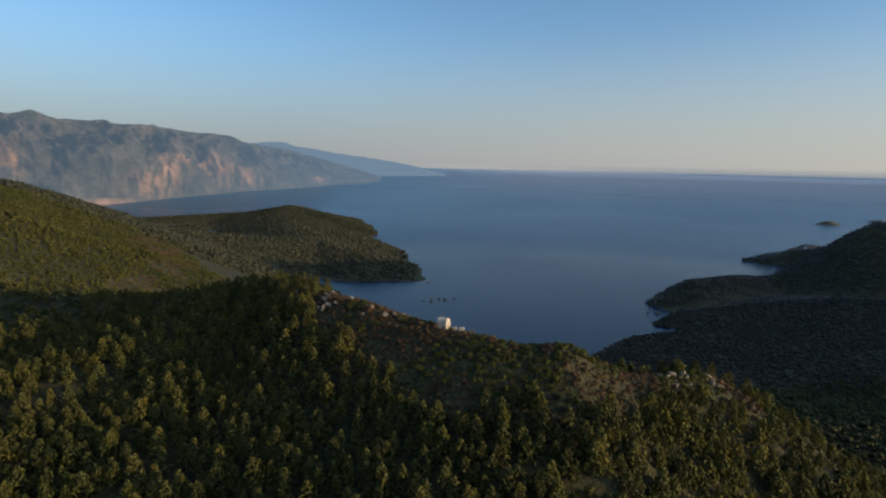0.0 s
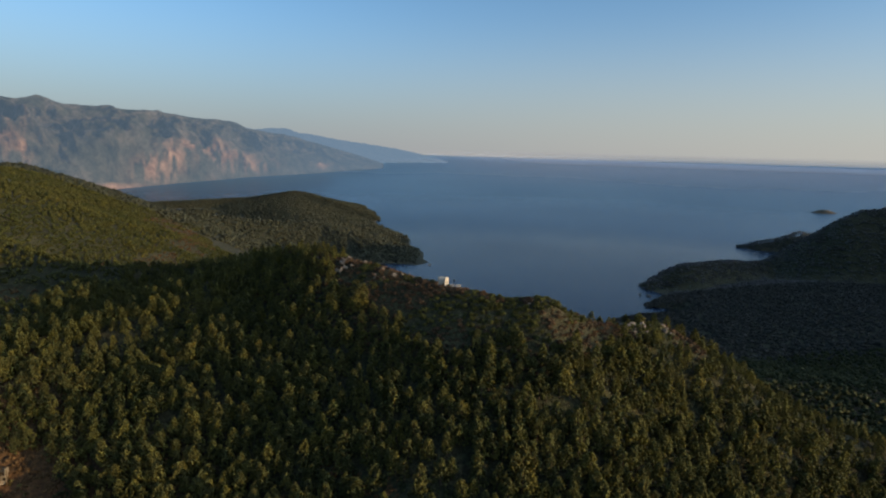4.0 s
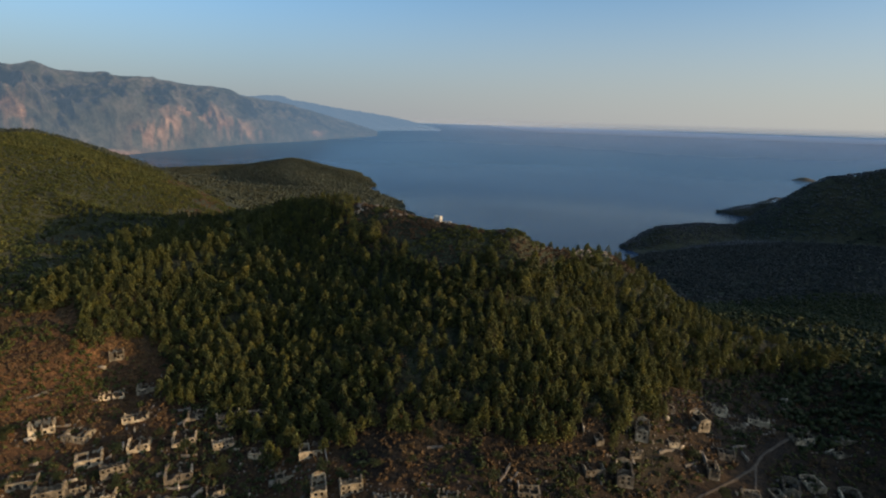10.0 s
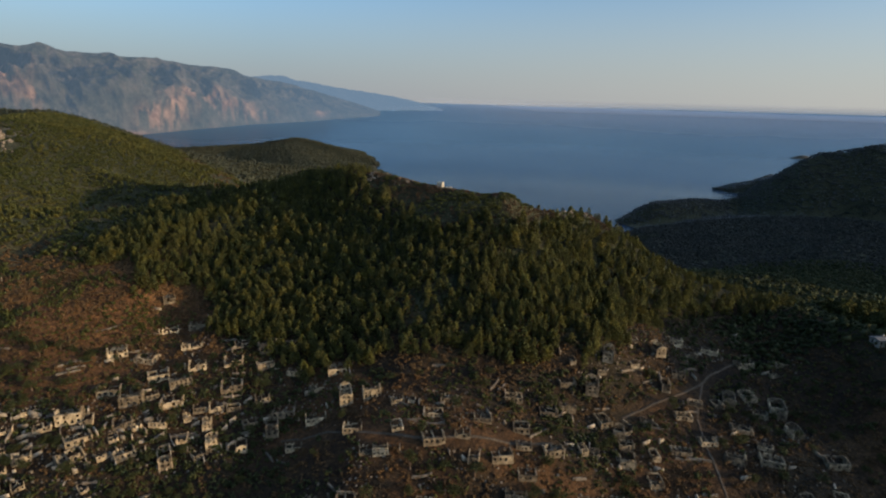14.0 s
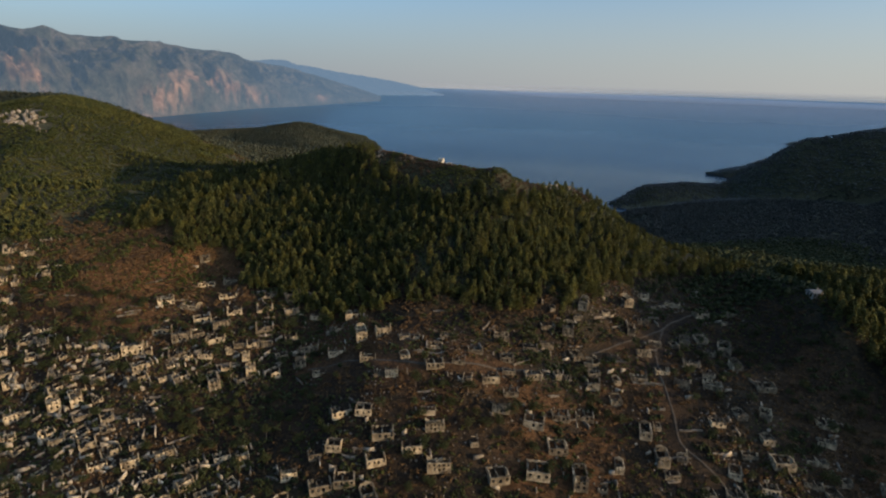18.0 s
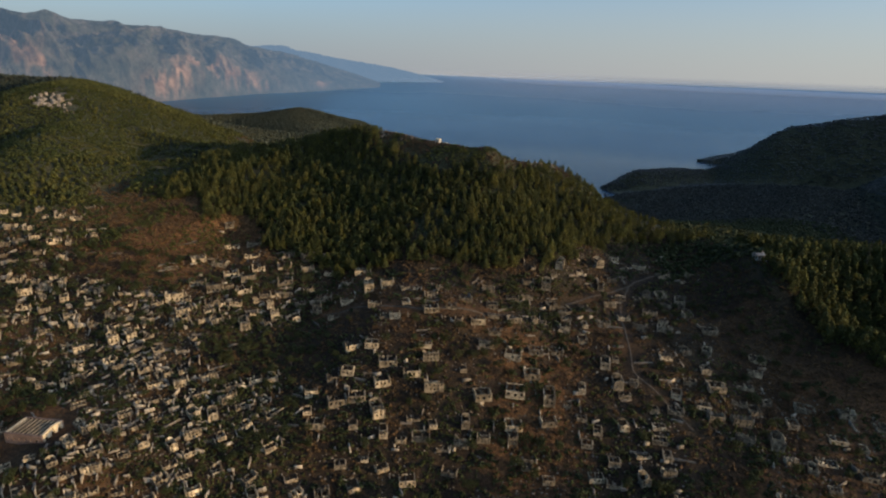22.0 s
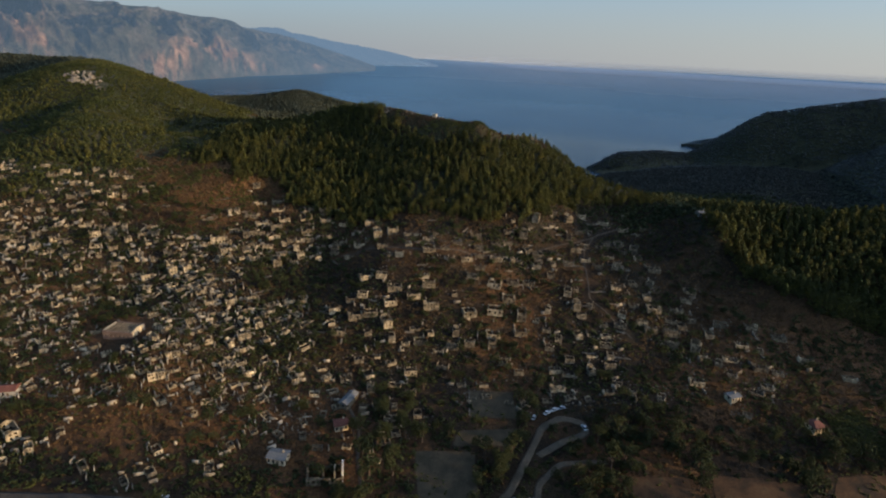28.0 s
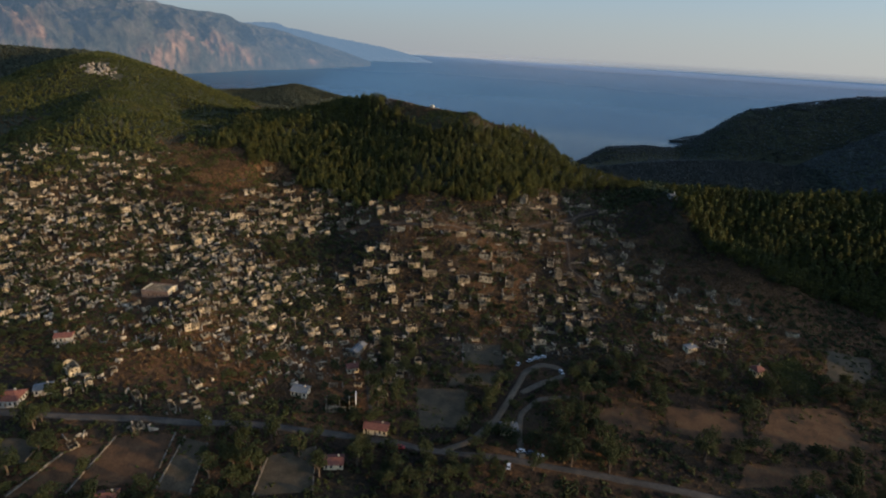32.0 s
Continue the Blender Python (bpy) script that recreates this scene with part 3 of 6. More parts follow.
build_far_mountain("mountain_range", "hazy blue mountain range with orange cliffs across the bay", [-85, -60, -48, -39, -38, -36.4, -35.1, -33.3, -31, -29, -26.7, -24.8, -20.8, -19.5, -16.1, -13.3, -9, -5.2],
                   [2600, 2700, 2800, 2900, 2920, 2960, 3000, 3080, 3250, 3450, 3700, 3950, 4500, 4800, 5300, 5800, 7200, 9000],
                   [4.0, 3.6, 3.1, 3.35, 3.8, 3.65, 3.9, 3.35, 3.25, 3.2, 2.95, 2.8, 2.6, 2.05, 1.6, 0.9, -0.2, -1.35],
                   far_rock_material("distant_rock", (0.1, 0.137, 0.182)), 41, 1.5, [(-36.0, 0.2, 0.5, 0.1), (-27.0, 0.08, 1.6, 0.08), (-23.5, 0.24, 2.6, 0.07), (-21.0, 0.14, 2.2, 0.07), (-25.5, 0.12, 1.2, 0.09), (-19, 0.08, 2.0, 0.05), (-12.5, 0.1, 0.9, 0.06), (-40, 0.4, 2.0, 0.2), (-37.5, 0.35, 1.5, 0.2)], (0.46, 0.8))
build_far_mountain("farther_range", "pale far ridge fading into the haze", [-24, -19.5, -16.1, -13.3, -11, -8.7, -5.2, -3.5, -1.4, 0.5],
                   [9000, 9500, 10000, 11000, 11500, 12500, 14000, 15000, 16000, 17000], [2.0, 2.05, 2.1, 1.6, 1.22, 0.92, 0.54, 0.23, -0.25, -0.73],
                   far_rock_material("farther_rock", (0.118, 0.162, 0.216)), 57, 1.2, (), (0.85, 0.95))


# ==== plants: prototypes of crowns made of many small clumps ====


def clump_mesh(rng, centres, sizes, flat=0.75):
    """Ragged little four-sided clumps of leaves or needles at the centres."""
    base = np.array([(1, 0, -0.45), (-0.5, 0.87, -0.45), (-0.5, -0.87, -0.45), (0, 0, 0.85)])
    n = len(centres)
    v = base[None] * rng.uniform(0.6, 1.35, (n, 4, 3)) + rng.uniform(-0.18, 0.18, (n, 4, 3))
    a, b = rng.uniform(0, 2 * np.pi, n), rng.uniform(-0.7, 0.7, n)
    ca, sa, cb, sb = np.cos(a), np.sin(a), np.cos(b), np.sin(b)
    x, z = v[..., 0] * cb[:, None] + v[..., 2] * sb[:, None], -v[..., 0] * sb[:, None] + v[..., 2] * cb[:, None]
    v = np.stack([x * ca[:, None] - v[..., 1] * sa[:, None], x * sa[:, None] + v[..., 1] * ca[:, None], z * flat], -1)
    v = v * np.asarray(sizes)[:, None, None] + np.asarray(centres)[:, None, :]
    faces = np.array([(0, 1, 3), (1, 2, 3), (2, 0, 3), (2, 1, 0)])
    return v.reshape(-1, 3), (faces[None] + 4 * np.arange(n)[:, None, None]).reshape(-1, 3)


def pine_crown(seed, tall=8.0, wide=1.8, count=74):
    rng = np.random.default_rng(seed)
    t = rng.uniform(0, 1, count) ** 0.8
    lean = rng.uniform(-0.25, 0.25, 2)
    prof = np.minimum(1, (t + 0.22) / 0.42) * np.clip(1 - t, 0, 1) ** 0.5 * 1.08 + 0.05
    lobes = 1 + 0.3 * np.sin(3 * rng.uniform(0, 6, count))
    r = wide * prof * rng.uniform(0.55, 1.05, count) * lobes
    a = rng.uniform(0, 2 * np.pi, count)
    z = tall * (0.16 + 0.82 * t)
    c = np.stack([r * np.cos(a) + lean[0] * z * 0.3, r * np.sin(a) + lean[1] * z * 0.3, z - 0.12 * r], 1)
    return clump_mesh(rng, c, rng.uniform(0.34, 0.72, count) * (1.05 - 0.3 * t) * wide / 1.9 * math.sqrt(80 / count), 1.35)


def bush_crown(seed, wide=1.6, tall=1.8, count=16):
    rng = np.random.default_rng(seed)
    a, u = rng.uniform(0, 2 * np.pi, count), rng.uniform(0, 1, count)
    r = wide * np.sqrt(rng.uniform(0.05, 1, count)) * np.sqrt(1 - 0.75 * u * u) * rng.uniform(0.75, 1.1, count)
    c = np.stack([r * np.cos(a), r * np.sin(a), tall * (0.1 + 0.75 * u)], 1)
    return clump_mesh(rng, c, rng.uniform(0.4, 0.75, count) * wide * 0.62 * (16 / count) ** 0.35, 0.85)


def leafy_crown(seed, wide=2.6, base=1.6, tall=4.2, count=190):
    rng = np.random.default_rng(seed)
    heads = np.stack([rng.uniform(-0.55, 0.55, 5) * wide, rng.uniform(-0.55, 0.55, 5) * wide, base + tall * rng.uniform(0.35, 0.8, 5)], 1)
    which = rng.integers(0, 5, count)
    d = rng.normal(0, 1, (count, 3))
    d /= np.linalg.norm(d, axis=1)[:, None]
    c = heads[which] + d * np.array([wide * 0.55, wide * 0.55, tall * 0.3]) * rng.uniform(0.6, 1.1, count)[:, None]
    return clump_mesh(rng, c, rng.uniform(0.35, 0.7, count) * wide * 0.205, 0.9)


def stick(points, radii, sides=6):
    """A tapered trunk or limb through the points."""
    v, f = [], []
    for k, (p, r) in enumerate(zip(points, radii)):
        for s in range(sides):
            a = 2 * math.pi * s / sides
            v.append((p[0] + r * math.cos(a), p[1] + r * math.sin(a), p[2]))
        if k:
            o, q = (k - 1) * sides, k * sides
            f += [(o + s, o + (s + 1) % sides, q + (s + 1) % sides, q + s) for s in range(sides)]
    return v, f


def joined(pieces):
    v, f, o = [], [], 0
    for pv, pf in pieces:
        v.append(np.asarray(pv, float))
        f.append(np.asarray(pf) + o)
        o += len(pv)
    return np.concatenate(v), np.concatenate(f)


def spread(name, label, category, protos, x, y, scale, material, rng, sink=0.15, squash=None):
    """Plants too many to count, joined into one object of kind stuff."""
    z = height(x, y) - sink
    which = rng.integers(0, len(protos), len(x))
    turn = rng.uniform(0, 2 * np.pi, len(x))
    tall = rng.uniform(0.85, 1.2, len(x)) if squash is None else squash
    pieces, o = [], 0
    V, F = [], []
    for k, (pv, pf) in enumerate(protos):
        m = which == k
        if not m.any():
            continue
        c, s = np.cos(turn[m]), np.sin(turn[m])
        sx = scale[m]
        vx = (pv[None, :, 0] * c[:, None] - pv[None, :, 1] * s[:, None]) * sx[:, None] + x[m][:, None]
        vy = (pv[None, :, 0] * s[:, None] + pv[None, :, 1] * c[:, None]) * sx[:, None] + y[m][:, None]
        vz = pv[None, :, 2] * (sx * tall[m])[:, None] + z[m][:, None]
        V.append(np.stack(drawn_in(vx, vy, vz), -1).reshape(-1, 3))
        F.append((pf[None] + (o + len(pv) * np.arange(m.sum()))[:, None, None]).reshape(-1, pf.shape[1]))
        o += len(pv) * int(m.sum())
    me = mesh_of(name, np.concatenate(V), np.concatenate(F))
    me.materials.append(material)
    return tagged(new(name, me), label, category, kind="stuff")


def scatter(rng, x0, x1, y0, y1, spacing):
    gx, gy = np.meshgrid(np.arange(x0, x1, spacing), np.arange(y0, y1, spacing))
    gx = gx + spacing * 0.5 * (np.arange(gx.shape[0]) % 2)[:, None]
    return (gx + rng.uniform(-0.42, 0.42, gx.shape) * spacing).ravel(), (gy + rng.uniform(-0.42, 0.42, gy.shape) * spacing).ravel()


# ==== the village: where its houses stand, in metres: x, y and the width of the front ====
HOUSES_FOOT = [(-198, -100, 5.2), (-188, -96, 5.2), (-175, -95, 4.4), (-152, -95, 5.6), (-125, -100, 5.4), (-88, -91, 6.0), (-178, -123, 6.9), (-159, -120, 4.1), (-165, -131, 4.7), (-171, -138, 4.0), (-114, -127, 5.0), (-85, -121, 3.7), (-138, -139, 4.4), (-111, -139, 4.3), (-119, -144, 3.6), (-89, -134, 4.8), (-107, -105, 3.3), (-127, -160, 6.0), (-149, -171, 4.5), (-212, -87, 4.7), (-140, -86, 4.9), (-106, -79, 4.9), (-75, -101, 4.5), (-64, -89, 4.6), (-55, -112, 4.3), (-49, -96, 3.9), (-66, -113, 3.7), (-78, -111, 3.8)]
HOUSES_A = [(-148, 73, 9.9), (-146, 35, 11.0), (-144, 116, 7.0), (-140, 36, 5.1), (-140, 52, 11.0), (-138, 26, 11.0), (-136, 18, 10.4), (-136, 97, 11.0), (-134, 72, 11.0), (-128, 47, 11.0), (-126, 29, 4.3), (-126, 36, 8.7), (-125, 22, 9.0), (-124, 62, 10.6), (-123, 103, 11.0), (-122, 51, 7.0), (-121, 36, 4.9), (-119, 23, 9.0), (-117, 81, 11.0), (-113, 39, 8.0), (-112, 49, 11.0), (-112, 57, 10.8), (-109, 68, 9.1), (-104, 24, 7.0), (-103, 42, 3.7), (-102, 35, 6.0), (-99, 47, 8.0), (-94, 40, 4.8), (-94, 72, 10.3), (-94, 83, 8.0), (-93, 48, 7.3), (-92, 28, 8.1)]
HOUSES_B = [(-90, 58, 11.0), (-89, 32, 5.8), (-86, 48, 6.6), (-81, 81, 10.4), (-79, 70, 8.8), (-77, 31, 5.7), (-77, 41, 7.0), (-75, 52, 7.2), (-71, 83, 10.4), (-67, 39, 6.9), (-65, 67, 7.4), (-64, 46, 11.0), (-56, -33, 4.9), (-56, -24, 7.5), (-55, 27, 7.6), (-52, 57, 8.2), (-51, -39, 9.6), (-49, 39, 10.0), (-47, -17, 7.5), (-45, 65, 10.1), (-43, -29, 10.3), (-40, -15, 7.5), (-40, 0, 10.3), (-38, 46, 6.7), (-34, -39, 4.7), (-34, -27, 9.7), (-32, 27, 8.8), (-30, -1, 8.3), (-27, 45, 8.8), (-25, 16, 7.0), (-24, -33, 7.1), (-23, -20, 9.2)]
HOUSES_C = [(-21, -11, 10.5), (-20, -42, 5.3), (-20, 15, 6.9), (-16, 40, 6.4), (-15, 25, 5.1), (-10, 40, 3.2), (-9, -16, 9.8), (-3, -43, 9.9), (-3, -2, 7.6), (-1, 19, 9.9), (-1, 32, 8.8), (0, -8, 9.3), (2, -38, 4.7), (2, -22, 11.0), (5, 41, 8.0), (10, 21, 7.0), (14, 13, 5.4), (16, -13, 4.3), (17, -37, 5.3), (18, 30, 8.3), (24, 15, 9.4), (25, -43, 7.1), (25, -24, 9.7), (28, 1, 9.0), (32, 46, 8.9), (33, 10, 7.9), (33, 21, 7.2), (33, 29, 7.9), (38, -41, 5.9), (39, -36, 9.6), (41, -22, 11.0), (42, -2, 10.3)]
HOUSES_D = [(44, 20, 8.8), (46, 42, 8.9), (50, -12, 9.5), (54, 3, 9.2), (55, -35, 9.1), (55, 46, 8.0), (56, 23, 3.7), (57, -24, 7.4), (57, 59, 8.9), (61, 24, 4.3), (61, 68, 2.4), (65, 5, 10.7), (66, -25, 5.0), (68, 58, 7.2), (69, 42, 6.9), (71, -33, 6.2), (73, 22, 6.6), (74, -18, 4.5), (74, 36, 5.7), (74, 66, 4.9), (75, 30, 7.9), (77, -39, 4.9), (79, 73, 6.3), (81, 14, 5.6), (84, 24, 4.5), (88, 44, 7.2), (89, -37, 5.7), (89, -3, 6.8), (92, -15, 6.6), (92, 75, 5.2), (94, -21, 7.9), (95, 0, 4.1)]
HOUSES_E = [(95, 26, 10.3), (96, 88, 3.4), (101, -13, 5.4), (103, -45, 8.8), (104, 66, 5.2), (105, -38, 7.7), (105, 48, 9.4), (106, -28, 5.2), (106, 84, 6.8), (108, 32, 9.0), (113, 74, 8.1), (114, 22, 9.4), (114, 57, 8.4), (116, -29, 9.9), (119, 96, 10.8), (120, -19, 6.1), (121, 1, 8.5), (125, 59, 5.3), (126, 91, 7.9), (127, 42, 11.0), (128, 22, 11.0), (129, -12, 8.4), (130, -26, 8.9), (130, 30, 7.5), (131, 61, 6.8), (133, -33, 9.5), (133, 6, 5.8), (138, 96, 11.0), (139, -6, 5.8), (140, -16, 11.0), (141, -45, 10.1), (141, 53, 8.1)]
HOUSES_F = [(141, 64, 6.9), (145, 7, 6.0), (148, 40, 6.0), (149, -23, 9.3), (150, 56, 8.3), (151, 87, 11.0), (153, 23, 11.0), (154, -47, 6.2), (154, -27, 5.7), (155, 105, 4.7), (156, -13, 11.0), (161, 77, 8.8), (162, -22, 6.6), (165, -5, 9.1), (166, 82, 7.5), (171, 5, 10.9), (177, -28, 11.0)]
FRONTS = HOUSES_FOOT + HOUSES_A + HOUSES_B + HOUSES_C + HOUSES_D + HOUSES_E + HOUSES_F
QUARTER_A = [(-326, 66), (-324, 100), (-307, 27), (-299, 46), (-294, 66), (-289, -8), (-285, 85), (-280, 20), (-268, -23), (-265, 52), (-261, 99), (-260, 44), (-260, 64), (-258, -48), (-253, 68), (-252, -16), (-247, -33), (-246, 11), (-246, 71), (-240, 22), (-238, -58), (-237, 39), (-235, -7), (-235, 110), (-234, 70), (-226, -51), (-224, 61), (-221, 0), (-221, 86), (-218, 36), (-213, -33), (-205, -27), (-203, -12), (-201, 7), (-194, 17), (-181, -67), (-179, 14), (-176, -126), (-174, 27), (-172, -70), (-171, 18), (-168, 11), (-167, -131), (-164, 3), (-163, 18), (-159, 12)]
QUARTER_B = [(-158, -103), (-157, -122), (-156, 6), (-152, -14), (-150, -1), (-148, -101), (-147, -141), (-146, -88), (-144, -75), (-140, -29), (-140, 0), (-139, -15), (-136, -140), (-134, -53), (-133, -90), (-133, -67), (-133, -44), (-133, -36), (-130, -102), (-130, -24), (-129, -17), (-126, -34), (-121, -104), (-120, -144), (-119, -33), (-118, -42), (-115, -100), (-113, -130), (-111, -141), (-107, -100), (-105, -72), (-90, -135), (-87, -98), (-86, -122), (-73, -65), (-72, -35), (-68, -51), (-62, -89), (-58, -82), (-49, -130), (-37, -55), (-27, -52), (-8, -60), (10, -56), (32, -68), (44, -52)]
QUARTER_C = [(52, -59), (71, -45), (72, -59), (79, -62), (81, -53), (91, -62), (94, -51), (102, -60), (104, -52), (143, -75), (144, -35), (159, -97), (161, -61), (164, -71), (167, -36), (181, -46), (182, -65), (189, -51), (190, -68), (191, -35), (205, -40), (211, -58), (227, -71)]
QUARTERS = [QUARTER_A, QUARTER_B, QUARTER_C]
CHURCH = (-163, -57)
ROAD = [(-260, -152), (-192, -153), (-160, -154), (-129, -153), (-107, -154), (-78, -152), (-48, -154), (-11, -160), (10, -165), (37, -167), (48, -170), (75, -176), (130, -190)]
TRACK_LOOP = [(10, -164), (23, -157), (37, -141), (48, -120), (58, -100), (68, -94), (78, -98), (79, -105), (66, -110), (53, -119)]
TRACK_SIDE = [(46, -167), (47, -150), (50, -136), (62, -124), (83, -123)]
PATH_RIGHT = [(78, 45), (104, 60), (122, 70), (130, 78), (150, 90)]
PATH_DOWN = [(124, 72), (112, 50), (106, 28), (104, 4), (102, -8), (112, -21), (120, -40)]
PATH_MIDDLE = [(-62, 33), (-42, 28), (-24, 23), (-6, 19), (22, 20), (45, 24)]
PATH_LANE = [(-40, -84), (-30, -104), (-28, -125), (-20, -158)]
FIELDS = [
    ("red", [(-137, -196), (-134, -165), (-110, -161), (-107, -188)]), ("red", [(-158, -198), (-150, -176), (-137, -169), (-140, -196)]),
    ("dry", [(-104, -192), (-105, -163), (-94, -166), (-90, -195)]), ("dry", [(-66, -194), (-66, -171), (-47, -164), (-43, -190)]),
    ("dry", [(-169, -186), (-182, -169), (-162, -167), (-162, -182)]), ("dry", [(-1, -149), (-3, -118), (24, -117), (24, -147)]),
    ("dry", [(23, -93), (24, -73), (47, -73), (47, -94)]), ("red", [(88, -144), (91, -132), (116, -133), (111, -149)]),
    ("red", [(156, -161), (182, -131), (221, -128), (215, -157)]), ("red", [(137, -182), (148, -169), (184, -171), (180, -181)]),
    ("dry", [(226, -108), (244, -82), (265, -88), (252, -109)]), ("red", [(120, -149), (126, -131), (162, -136), (153, -160)]),
    ("dry", [(14, -114), (17, -103), (44, -101), (43, -113)]),
]
VINEYARD = [(198, -118), (199, -98), (218, -90), (219, -119)]


def near_line(x, y, line):
    best = np.full(np.shape(x), 1e9)
    for (x0, y0), (x1, y1) in zip(line, line[1:]):
        t = np.clip(((x - x0) * (x1 - x0) + (y - y0) * (y1 - y0)) / ((x1 - x0) ** 2 + (y1 - y0) ** 2), 0, 1)
        best = np.minimum(best, np.hypot(x - x0 - t * (x1 - x0), y - y0 - t * (y1 - y0)))
    return best


def inside(x, y, corners):
    ok = np.zeros(np.shape(x), bool)
    j = corners[-1]
    for c in corners:
        cross = ((c[1] > y) != (j[1] > y)) & (x < (j[0] - c[0]) * (y - c[1]) / (j[1] - c[1] + 1e-9) + c[0])
        ok ^= cross
        j = c
    return ok


LANES = [ROAD, TRACK_LOOP, TRACK_SIDE, PATH_RIGHT, PATH_DOWN, PATH_MIDDLE, PATH_LANE]
HOUSE_SPOTS = [(x, y) for x, y, w in FRONTS] + [p for quarter in QUARTERS for p in quarter if p[0] > -45 or p[1] > -76]
rng = np.random.default_rng(12)
ix, iy = scatter(rng, -350, -40, -84, 95, 7.4)
wanted = (fbm(ix, iy, 60, 3, 71) > -0.25) & (ix < -70 - 0.5 * np.abs(iy + 20)) & ((ix < -118) | (iy < -10)) & ~((ix > -215) & (ix < -110) & (iy > 42))
kx, ky = scatter(rng, -185, 25, -142, -55, 10.5)
wanted_k = (fbm(kx, ky, 40, 3, 84) > 0.0) & (kx < -5 - 0.25 * (ky + 55)) & (ky < -55 - 0.2 * (kx + 90) * (kx > -90)) & (ky > np.where(kx > -80, -128, -80))
ix, iy, wanted = np.concatenate([ix, kx]), np.concatenate([iy, ky]), np.concatenate([wanted, wanted_k])
jx, jy = scatter(rng, -70, 200, -80, -34, 10.5)
wanted_j = (fbm(jx, jy, 50, 3, 72) > 0.05) & (height(jx, jy) < 104)
STANDING = [(-193, -143), (-39, -104), (-62, -127), (-182, -138), (-195, -100), (-40, -136), (-37, -80)]
kx, ky = scatter(rng, -178, -58, -98, -60, 8.0)
INFILL = []
for x, y in list(zip(kx, ky)) + list(zip(ix[wanted], iy[wanted])) + list(zip(jx[wanted_j], jy[wanted_j])):
    if all((x - a) ** 2 + (y - b) ** 2 > 58 for a, b in HOUSE_SPOTS + INFILL) and all(math.hypot(x - a, y - b) > 10 for a, b in STANDING) and math.hypot(x - CHURCH[0], y - CHURCH[1]) > 15 and min(near_line(np.array([x]), np.array([y]), l)[0] for l in LANES) > 5:
        INFILL.append((float(x), float(y)))
ALL_SPOTS = np.array(HOUSE_SPOTS + INFILL)


def far_from_houses(x, y, d):
    ok = np.ones(len(x), bool)
    for k in range(0, len(x), 4000):
        s = slice(k, k + 4000)
        ok[s] = (np.hypot(x[s, None] - ALL_SPOTS[None, :, 0], y[s, None] - ALL_SPOTS[None, :, 1]).min(1) > d)
    return ok


def clear_ground(x, y):
    ok = np.ones(len(x), bool)
    for line in LANES:
        ok &= near_line(x, y, line) > 3.6
    for _, corners in FIELDS:
        ok &= ~inside(x, y, corners)
    return ok & ~inside(x, y, VINEYARD) & (np.hypot(x - CHURCH[0], y - CHURCH[1]) > 16)


def on_field(x, y):
    ok = np.zeros(len(x), bool)
    for _, corners in FIELDS:
        ok |= inside(x, y, corners)
    return ok


# ==== woods and scrub ====
rng = np.random.default_rng(5)
PINES = [pine_crown(100 + k, 7.8 + 0.4 * k, 2.05 + 0.2 * (k % 3), 130) for k in range(6)]
THIN_PINES = [pine_crown(130 + k, 4.8, 1.8, 18) for k in range(5)]
BUSHES = [bush_crown(200 + k, count=11) for k in range(6)]
GROVE_PINES = [pine_crown(160 + k, 7.4 + 0.3 * k, 2.1, 120) for k in range(6)]
FINE_BUSHES = [bush_crown(215 + k, count=26) for k in range(6)]
FAR_BUSHES = [bush_crown(230 + k, 1.8, 1.5, 6) for k in range(5)]


def hill_crest(x, y):
    return crest(x, y, *HILLS[0])


def crest_gap(x, y):
    return near_line(x, y, [(a, b) for a, b, _ in HILLS[0][0]])


def pine_tree(seed, tall):
    tree = thing("pine_tree", "dark green pine tree on the wooded hillside", "tree", group="pines on the hill")
    k = seed % len(PINES)
    trunk = mesh_of("trunk", *stick([(0, 0, -0.4), (0.05, 0.02, 1.5), (0.0, 0.1, tall * 0.5), (0.04, 0.05, tall * 0.9)], [0.17, 0.14, 0.09, 0.02]))
    part("trunk", trunk, M_bark, tree)
    crown = mesh_of("crown", *PINES[k])
    part("crown", crown, M_pine, tree)
    return tree


px, py = scatter(rng, -200, 240, 40, 310, 3.9)
hz = height(px, py)
edge = 105 + 5 * fbm(px, py, 30, 3, 61) + 8 * step(100, 140, -px) - 9 * np.exp(-((px + 65) / 45) ** 2)
south = py - np.interp(px, [-330, -175, -93, -40, 0, 37, 82, 105, 150, 260], [335, 290, 245, 188, 163, 149, 158, 152, 145, 150])
gap = crest_gap(px, py)
open_top = ((gap < 17 + 9 * fbm(px, py, 22, 2, 62)) & (px > -48) & (px < 56)) | ((gap < 8) & (px > 55) & (px < 96))
red_spur = np.exp(-((px + 185) / 40) ** 2 - ((py - 92) / 44) ** 2) + 0.35 * fbm(px, py, 16, 3, 82) > 0.42
keep = (hz > edge) & ((hill_crest(px, py) > edge - 6) | (px < 100)) & (south < 16) & ~open_top & ~red_spur & (rng.uniform(0, 1, len(px)) > 0.06 + 0.3 * (fbm(px, py, 26, 3, 63) > 0.42)) & far_from_houses(px, py, 4.5)
px, py = px[keep], py[keep]
first = np.argsort((px - 10) ** 2 * 0.35 + (py - 95) ** 2)[:300]
rest = np.setdiff1d(np.arange(len(px)), first)
size = np.interp(crest_gap(px, py), [3, 13], [0.55, 1.0])
models = [pine_tree(k, 7.8 + 0.4 * k) for k in range(6)]
